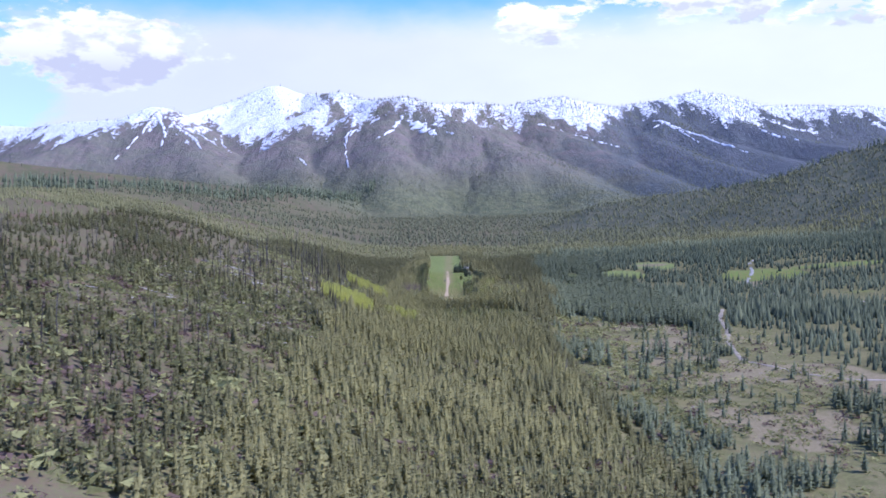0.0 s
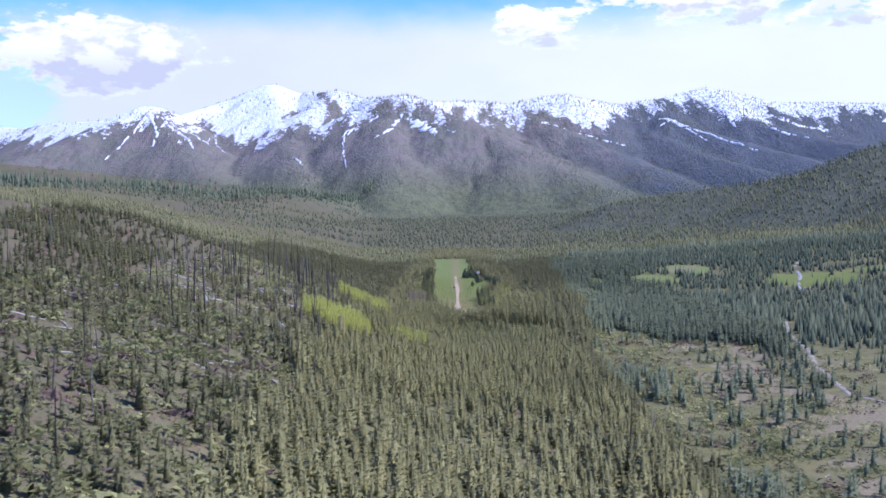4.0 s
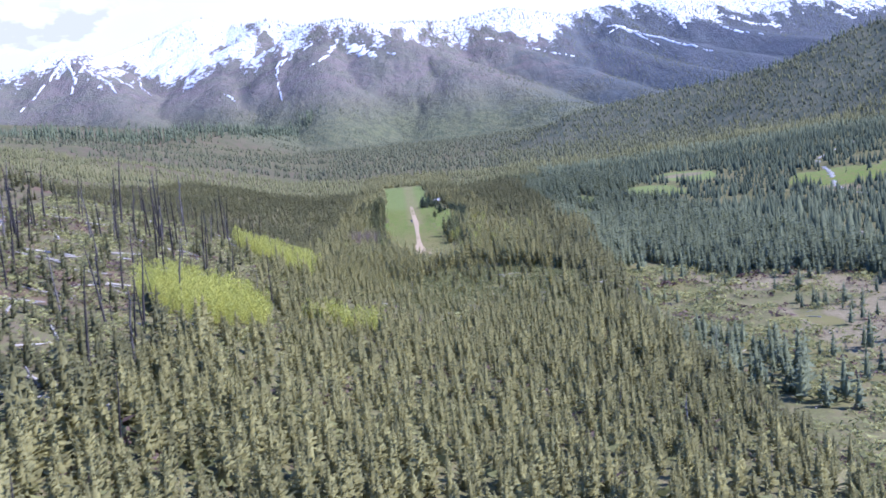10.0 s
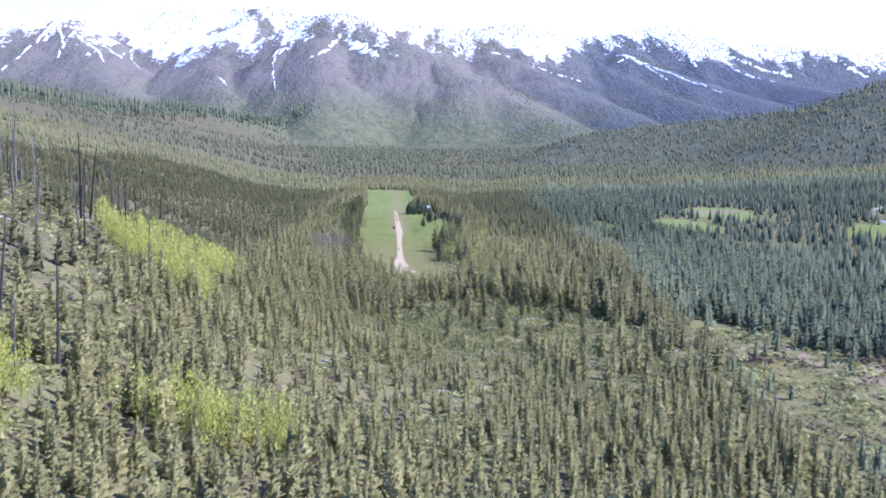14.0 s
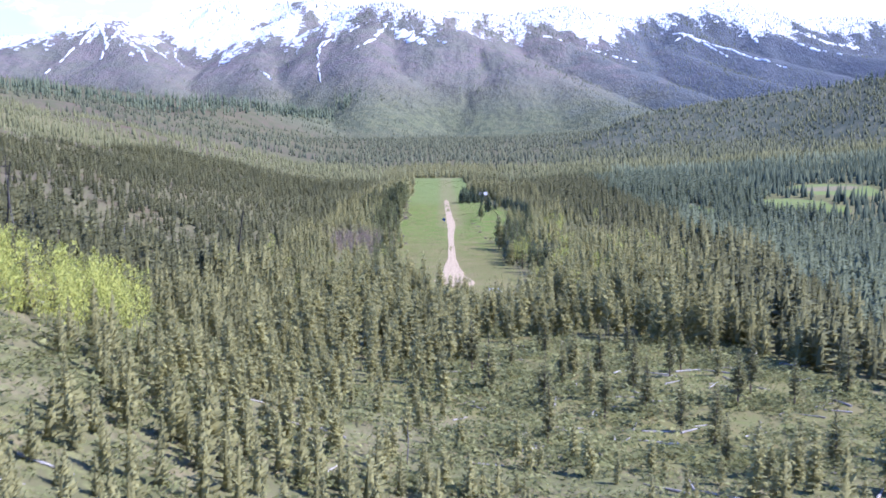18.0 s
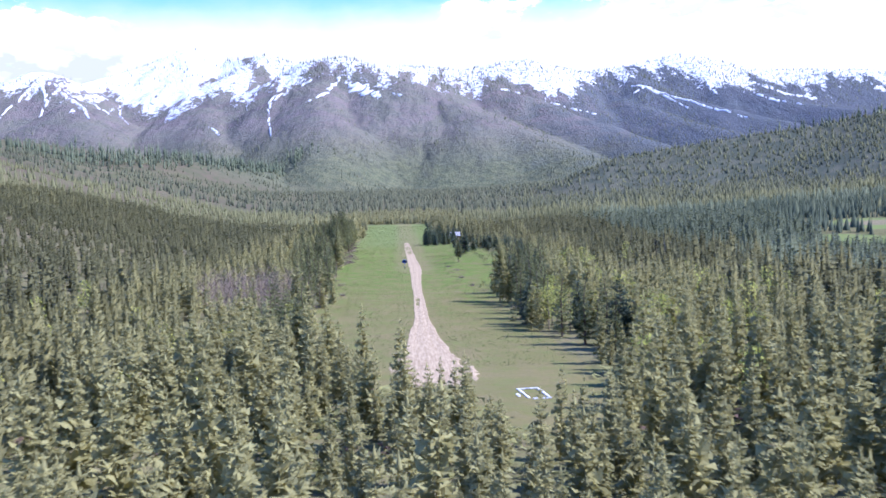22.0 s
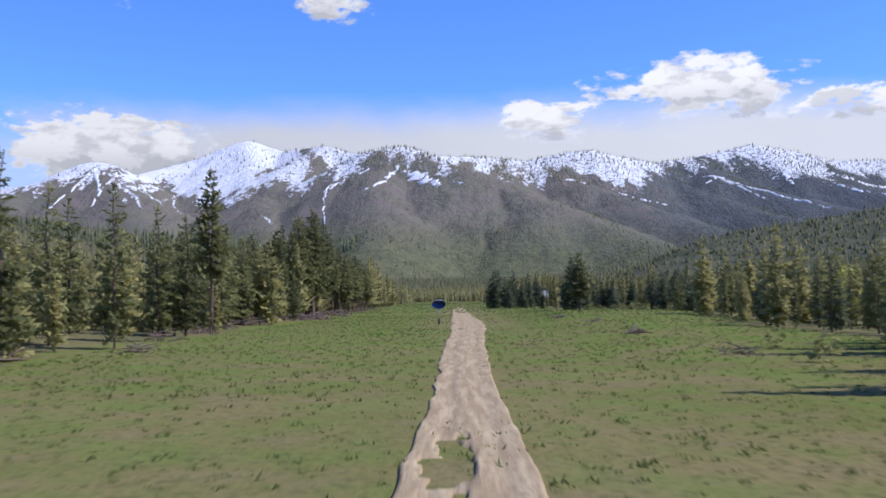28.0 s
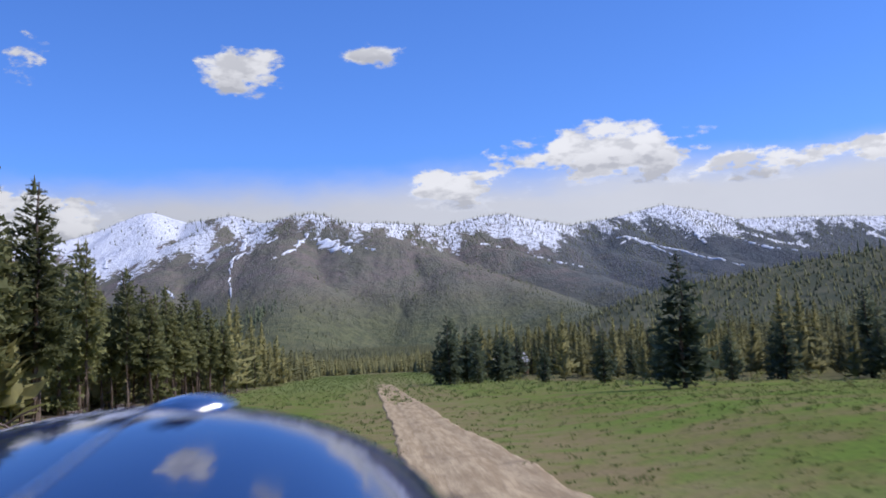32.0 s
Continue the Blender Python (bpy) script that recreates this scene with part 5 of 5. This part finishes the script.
def build_grass():
    rng = np.random.RandomState(61)
    V, F = [], []
    for k in range(7):
        a, b = rng.rand() * 6.3, rng.rand() * 6.3
        r = rng.uniform(0, 0.5)
        x, y = r * math.cos(a), r * math.sin(a)
        h = rng.uniform(0.5, 1.0)
        o = len(V)
        V += [(x - 0.10 * math.cos(b), y - 0.10 * math.sin(b), 0), (x + 0.10 * math.cos(b), y + 0.10 * math.sin(b), 0), (x + rng.normal(0, 0.25), y + rng.normal(0, 0.25), h)]
        F.append((o, o + 1, o + 2))
    blades = [(np.array(V), np.array(F))]

    def on_strip(x, y):
        mid = np.interp(y, [729, 760, 800, 840, 880, 900, 925, 1046], [0.6, 0.3, 0.6, 0.75, 1.25, 1.4, 1.0, 0.3])
        half = np.interp(y, [729, 740, 748, 756, 769, 785, 850, 880, 905, 930, 1046], [2.6, 5.0, 3.4, 2.5, 1.8, 1.1, 1.0, 1.4, 1.6, 1.3, 1.1])
        off = step(-0.5, 0.6, np.abs(x - mid) - half)
        tuft = 0.8 * (np.exp(-((y - 866) / 4) ** 2) + np.exp(-((y - 815) / 5) ** 2) + np.exp(-((y - 846) / 3) ** 2) + np.exp(-((y - 876) / 4) ** 2) + np.exp(-((y - 980) / 8) ** 2))
        return open_strip(x, y) * np.maximum(off * (0.3 + 0.6 * fbm(x / 4, y / 4, 63, 3)), tuft * (y < 1046) * (fbm(x, y / 2, 64, 2) > 0.45))

    x, y = scatter(-17, 26, 740, 950, 0.47, 62, on_strip)
    tint = np.clip(0.5 + 1.6 * (fbm(x / 5, y / 5, 65, 3) - 0.5) + rng.normal(0, 0.12, len(x)), 0, 1)
    plant("meadow_grass", "short spring meadow grass in tufts", "grass", blades, x, y, 0.05 + 0.11 * rng.rand(len(x)) ** 2, MAT_GRASS, 63, 2.2, tint, sink=0.01)
    x, y = scatter(-6, 52, 560, 690, 0.85, 68, lambda x, y: (1 - clearing_mask(x, y)) * (0.25 + 0.75 * step(0.4, 0.6, fbm(x / 3, y / 3, 69, 2))))
    plant("meadow_grass", "dry bunch grass between the bushes", "grass", blades, x, y, 0.12 + 0.22 * rng.rand(len(x)), MAT_GRASS, 70, 1.8, sink=0.01)
    x, y = scatter(-22, 28, 960, 1300, 1.6, 66, lambda x, y: open_strip(x, y) * 0.8)
    tint = np.clip(0.6 + 1.4 * (fbm(x / 7, y / 7, 65, 3) - 0.5), 0, 1)
    plant("meadow_grass", "short spring meadow grass in tufts", "grass", blades, x, y, 0.16 + 0.16 * rng.rand(len(x)), MAT_GRASS, 67, 2.2, tint, sink=0.01)


def build_marker():
    e = base("runway_marker", 9.2, 724.6, "open rectangle of white painted stones laid on the grass", "marker", turn=0.12, sink=0.0)
    rng = random.Random(71)
    stones = []
    for s in range(3):
        bm = bmesh.new()
        bmesh.ops.create_icosphere(bm, subdivisions=1, radius=0.13)
        for v in bm.verts:
            v.co = Vector((v.co.x * rng.uniform(0.9, 1.5), v.co.y * rng.uniform(0.8, 1.2), v.co.z * 0.7)) * rng.uniform(0.85, 1.15)
        me = bpy.data.meshes.new("stone")
        bm.to_mesh(me)
        bm.free()
        me.materials.append(MAT_ROCK)
        stones.append(me)
    line = []
    for k in range(20):
        line += [(1.0, -2.4 + 4.6 * k / 19)]
        line += [(-0.85, -2.4 + 4.6 * k / 19)] if k > 1 else []
    line += [(-0.85 + 1.85 * k / 8, 2.3) for k in range(9)] + [(-0.5 + 1.4 * k / 6, -2.4) for k in range(7)] + [(-1.5, -1.2 + 0.28 * k) for k in range(5)]
    for x, y in line:
        ob = new("stone", rng.choice(stones))
        ob.parent = e
        ob.matrix_basis = pose(x + rng.uniform(-0.06, 0.06), y + rng.uniform(-0.06, 0.06), 0.05, 0, 0, rng.uniform(0, 360))


# -- far things


def build_cabin():
    e = base("cabin", 20.0, 1050, "small weathered log cabin with a pale gable among the firs", "cabin", turn=0.25)
    wood_mat = plain_material("cabin_logs", rgb(0.20, 0.13, 0.08), rgb(0.36, 0.26, 0.18), 3.0, 0.85, stretch=(0.3, 0.3, 2))
    roof_mat = plain_material("cabin_roof", rgb(0.20, 0.19, 0.185), rgb(0.34, 0.32, 0.31), 2.0, 0.6)
    pane_mat = plain_material("cabin_pane", rgb(0.03, 0.035, 0.04), rgb(0.08, 0.09, 0.1), 1.0, 0.1)
    for k in range(9):
        for y in (-2.1, 2.1):
            bm = bmesh.new()
            limb(bm, [(-2.7, y, 0.14 + 0.25 * k), (2.7, y, 0.14 + 0.25 * k)], [0.14, 0.13], 8)
            part("log", bm, wood_mat, e)
        for x in (-2.4, 2.4):
            bm = bmesh.new()
            limb(bm, [(x, -2.4, 0.2 + 0.25 * k), (x, 2.4, 0.2 + 0.25 * k)], [0.14, 0.13], 8)
            part("log", bm, wood_mat, e)
    bm = bmesh.new()
    for x in (-2.45, 2.45):
        vs = [bm.verts.new(c) for c in ((x - 0.06, -2.2, 2.35), (x - 0.06, 2.2, 2.35), (x - 0.06, 0, 3.75), (x + 0.06, -2.2, 2.35), (x + 0.06, 2.2, 2.35), (x + 0.06, 0, 3.75))]
        for f in ((0, 2, 1), (3, 4, 5), (0, 1, 4, 3), (1, 2, 5, 4), (2, 0, 3, 5)):
            bm.faces.new([vs[i] for i in f])
    part("gable", bm, roof_mat, e, "pale boarded gable")
    for s in (-1, 1):
        bm = bmesh.new()
        box(bm, (6.0, 2.95, 0.1))
        bmesh.ops.rotate(bm, verts=bm.verts, matrix=Matrix.Rotation(-s * 0.566, 3, "X"))
        bmesh.ops.translate(bm, verts=bm.verts, vec=(0, s * 1.2, 3.1))
        part("roof", bm, roof_mat, e, "grey metal roof slope")
    bm = bmesh.new()
    box(bm, (0.9, 0.12, 1.95), (-0.7, -2.27, 1.0), 0.01)
    part("door", bm, roof_mat, e)
    win = bmesh.new()
    box(win, (0.9, 0.1, 0.8), (1.0, -2.27, 1.4), 0.01)
    w = part("window", win, roof_mat, e)
    pane = bmesh.new()
    box(pane, (0.74, 0.04, 0.64), (1.0, -2.325, 1.4))
    part("pane", pane, pane_mat, w)


def drape(name, label, pts, widths, mat, category, lift, kind="structure", cols=7, gap=4.0, ragged=0.0):
    """A band that follows the ground through plan points, with an uneven rim."""
    X, Y, n = [], [], 0
    for (ax, ay), (bx, by), wa, wb in zip(pts, pts[1:], widths, widths[1:]):
        steps = max(2, int(math.hypot(bx - ax, by - ay) / gap))
        d = Vector((bx - ax, by - ay)).normalized()
        for k in range(steps + (pts[-1] == (bx, by))):
            t = k / steps
            w = wa + t * (wb - wa)
            w *= 0.75 + 0.5 * float(value_noise(np.array([n * 0.37]), np.array([ax * 0.1]), 5)[0])
            w *= 1 - ragged * float(value_noise(np.array([n * 0.83]), np.array([ay * 0.1]), 6)[0])
            off = ragged * w * (float(value_noise(np.array([n * 0.51]), np.array([ax * 0.1]), 7)[0]) - 0.5)
            n += 1
            X.append([ax + t * (bx - ax) - d.y * (off + w * f) for f in np.linspace(-0.5, 0.5, cols)])
            Y.append([ay + t * (by - ay) + d.x * (off + w * f) for f in np.linspace(-0.5, 0.5, cols)])
    X, Y = np.array(X), np.array(Y)
    Z = ground(X, Y) + lift - ragged * 3.2 * lift * step(0.50, 0.60, fbm(X / 7.0, Y / 16.0, 8, 3))
    Z[:, 0] -= lift * 1.5
    Z[:, -1] -= lift * 1.5
    idx = np.arange(X.size).reshape(X.shape)
    quads = np.stack([idx[:-1, :-1], idx[1:, :-1], idx[1:, 1:], idx[:-1, 1:]], -1).reshape(-1, 4)
    me = bpy.data.meshes.new(name)
    fill(me, np.stack([X, Y, Z], -1).reshape(-1, 3), quads[:, ::-1])
    me.materials.append(mat)
    return tagged(new(name, me), label, category, kind=kind)


def build_bands():
    drape("river", "pale braided river in the valley bottom", [(430, 640), (345, 760), (278, 825), (285, 950), (305, 1000), (322, 1065), (430, 1200)], [3.0, 3.6, 6.0, 5.0, 6.0, 4.0, 3.0], MAT_WATER, "water", 0.35, gap=2.0, ragged=0.6)
    drape("track", "narrow tan dirt track through the river flat", [(240, 430), (183, 445), (167, 461), (150, 500), (162, 570), (176, 620), (187, 681), (205, 740)], [2.4, 2.8, 2.8, 2.4, 3, 3.4, 3.6, 2.6], MAT_GRAVEL, "road", 0.3, gap=3.0)
    snow = "old snow lying in a gully of the mountain face"
    west = (([(-1144, 3908), (-1147, 3725), (-1180, 3540)], [26, 15, 8]),
            ([(-1136, 3915), (-1052, 3719), (-1050, 3639)], [30, 24, 10]),
            ([(-1097, 3886), (-944, 3692), (-888, 3586)], [34, 20, 12]),
            ([(-979, 3898), (-849, 3658)], [24, 12]),
            ([(-913, 4009), (-836, 3722), (-791, 3652)], [18, 9, 5]),
            ([(-819, 4014), (-784, 3942)], [40, 20]),
            ([(-698, 3748), (-660, 3690)], [10, 22]),
            ([(-530, 3499), (-484, 3406)], [9, 14]))
    east = (([(-359, 3855), (-369, 3623), (-359, 3471), (-329, 3271)], [30, 20, 9, 5]),
            ([(-262, 3781), (-342, 3684), (-359, 3565)], [22, 20, 14]),
            ([(-172, 3786), (-213, 3539), (-253, 3478)], [24, 18, 10]),
            ([(-150, 3730), (-120, 3670), (-75, 3580), (-45, 3497)], [20, 62, 58, 26]),
            ([(-11, 3532), (14, 3500)], [16, 14]),
            ([(368, 4179), (502, 4172), (587, 4137), (713, 4093)], [26, 24, 18, 8]),
            ([(901, 4465), (978, 4282), (1033, 4133)], [26, 22, 12]),
            ([(918, 4435), (1051, 4204), (1171, 3950)], [24, 22, 12]),
            ([(958, 4397), (874, 4337)], [20, 10]),
            ([(1420, 4700), (1500, 4650), (1590, 4620), (1661, 4610)], [40, 90, 80, 30]),
            ([(1988, 4752), (2007, 4676), (2030, 4640)], [50, 70, 40]),
            ([(1234, 4572), (1212, 4407)], [44, 22]),
            ([(1335, 4378), (1383, 4240), (1450, 4169)], [22, 24, 10]))
    for pts, widths in west + east:
        drape("snow_patch", snow, pts, [0.8 * w for w in widths], MAT_SNOW, "snow", 3.0, cols=9, gap=6.0, ragged=0.8)


# -- the nose of the aircraft, as it comes to stand at the end of the strip


def build_nose():
    t, eye, target, roll = PATH[-1]
    ex, ey, ez = eye
    paint, n = material("cowling_paint")
    co = n.add("ShaderNodeTexCoord").outputs["Object"]
    dust = n.noise(co, 9.0, 5.0)
    finish(n, n.mix(n.ramp(dust, 0.5, 0.8), rgb(0.006, 0.018, 0.075), rgb(0.014, 0.028, 0.080)), n.ramp(dust, 0.3, 0.8, 0.03, 0.08), None, **{"Specular IOR Level": 0.26})
    black = plain_material("cowl_black", rgb(0.02, 0.02, 0.025), rgb(0.05, 0.05, 0.06), 4.0, 0.25)
    steel = plain_material("bare_metal", rgb(0.55, 0.56, 0.58), rgb(0.72, 0.73, 0.75), 8.0, 0.2, 1.0)
    pale = plain_material("fastener_metal", rgb(0.62, 0.62, 0.62), rgb(0.78, 0.78, 0.78), 20.0, 0.45)
    rubber = plain_material("tyre_rubber", rgb(0.02, 0.02, 0.02), rgb(0.05, 0.05, 0.05), 6.0, 0.9)
    e = new("aircraft_nose")
    e.empty_display_size = 0.2
    zb = height(ex - 0.42, ey + 1.2)
    e.matrix_basis = Matrix.Translation((ex - 0.42, ey, zb))
    tagged(e, "dark blue glossy engine cowling of a light aircraft on its wheels", "aircraft")
    top = ez - zb - 0.018

    def shell(y0, y1, steps, f, name, mat, label="", lift=0.0):
        """A skin of superelliptic hoops between two stations along the nose."""
        bm, rings = bmesh.new(), []
        for k in range(steps + 1):
            y = y0 + (y1 - y0) * k / steps
            a, up, down = f(y)
            ring = []
            for s in range(48):
                g = 2 * math.pi * s / 48
                c, sn = math.cos(g), math.sin(g)
                x = a * math.copysign(abs(c) ** 0.97, c)
                z = (up if sn > 0 else down) * math.copysign(abs(sn) ** 0.97, sn)
                ring.append(bm.verts.new((x, y, top - 0.36 + z + lift - 0.10 * (1.9 - y))))
            rings.append(ring)
        for a, b in zip(rings, rings[1:]):
            for s in range(48):
                bm.faces.new((a[s], a[(s + 1) % 48], b[(s + 1) % 48], b[s]))
        bm.faces.new(rings[0])
        bm.faces.new(rings[-1][::-1])
        return part(name, bm, mat, e, label, smooth=True)

    def outline(y):
        u = (y - 0.62) / 1.4
        return 0.66 - 0.06 * u - 0.03 * u ** 4, 0.36 - 0.015 * u - 0.03 * u ** 6, 0.46 - 0.08 * u

    cowl = shell(0.80, 1.90, 18, outline, "cowling", paint)

    def bowl(y):
        u = min(1.0, (y - 1.905) / 0.16)
        k = math.sqrt(max(0.0, 1 - 0.75 * u * u))
        a, up, down = outline(1.90)
        return a * k, up * k, down * k

    shell(1.905, 2.06, 6, bowl, "nose_bowl", black, "black nose bowl")
    bm = bmesh.new()
    bmesh.ops.create_uvsphere(bm, u_segments=24, v_segments=12, radius=1.0)
    for v in bm.verts:
        v.co = Vector((v.co.x * 0.082 + 0.075, v.co.y * 0.10 + 1.95, v.co.z * 0.034 + top - 0.046))
    part("nose_cap", bm, steel, e, "low polished metal cap on the nose bowl", smooth=True)

    def skin(x, y):
        """The height of the cowling's skin."""
        a, up, down = outline(y)
        return top - 0.36 + up * math.sqrt(max(0.0, 1 - (x / a) ** 2)) - 0.10 * (1.9 - y)

    for k in range(11):
        x, y = -0.40 + 0.040 * k, 1.80 - 0.004 * (k % 3)
        bm = bmesh.new()
        bmesh.ops.create_uvsphere(bm, u_segments=10, v_segments=6, radius=0.0075)
        for v in bm.verts:
            v.co = Vector((v.co.x * 1.3 + x, v.co.y + y, v.co.z * 0.45 + skin(x, y) + 0.001))
        part("fastener", bm, pale, cowl, smooth=True)
    for x, y in ((-0.13, 1.62), (-0.10, 1.66), (-0.165, 1.57), (0.015, 1.60), (0.035, 1.63), (0.10, 1.60), (0.12, 1.63)):
        bm = bmesh.new()
        box(bm, (0.026, 0.05, 0.010), (x, y, skin(x, y)), 0.003)
        part("louvre", bm, black, cowl, "small black cooling louvre")
    bm = bmesh.new()
    limb(bm, [(0.02 + 0.012 * k, 1.80 - 0.19 * k, skin(0.02 + 0.012 * k, 1.80 - 0.19 * k) + 0.001) for k in range(7)], [0.0035] * 7, 6)
    part("hinge", bm, steel, cowl, "piano hinge along the cowling", smooth=True)
    bm = bmesh.new()
    limb(bm, [(0.40, 1.15, top - 0.26), (0.47, 1.45, top - 0.255), (0.53, 1.75, top - 0.27)], [0.05, 0.06, 0.065], 14)
    part("air_scoop", bm, paint, e, "tapered blue air scoop", smooth=True)
    bm = bmesh.new()
    limb(bm, [(0, 1.25, top - 0.72), (0, 1.32, 0.75), (0, 1.36, 0.52)], [0.05, 0.045, 0.04], 10)
    leg = part("nose_leg", bm, steel, e, smooth=True)
    for side in (-1, 1):
        bm = bmesh.new()
        limb(bm, [(0, 1.36, 0.54), (side * 0.12, 1.38, 0.48), (side * 0.12, 1.40, 0.24)], [0.025, 0.022, 0.02], 6)
        part("fork", bm, steel, leg, smooth=True)
    bm = bmesh.new()
    bmesh.ops.create_cone(bm, cap_ends=True, segments=28, radius1=0.24, radius2=0.24, depth=0.16, matrix=Matrix.Translation((0, 1.40, 0.24)) @ Matrix.Rotation(math.pi / 2, 4, "Y"))
    bmesh.ops.bevel(bm, geom=[ed for ed in bm.edges if any(len(fc.verts) > 8 for fc in ed.link_faces)], offset=0.05, segments=3, affect="EDGES", profile=0.5)
    wheel = part("wheel", bm, rubber, e, "black rubber nose wheel", smooth=True)
    bm = bmesh.new()
    bmesh.ops.create_cone(bm, cap_ends=True, segments=20, radius1=0.10, radius2=0.10, depth=0.17, matrix=Matrix.Translation((0, 1.40, 0.24)) @ Matrix.Rotation(math.pi / 2, 4, "Y"))
    part("rim", bm, steel, wheel)


build_strip()
build_bands()
build_edge_trees()
build_aspens()
build_dead_trees()
build_logs()
build_brush_piles()
build_shrubs()
build_marker()
build_cabin()
build_nose()
build_grass()
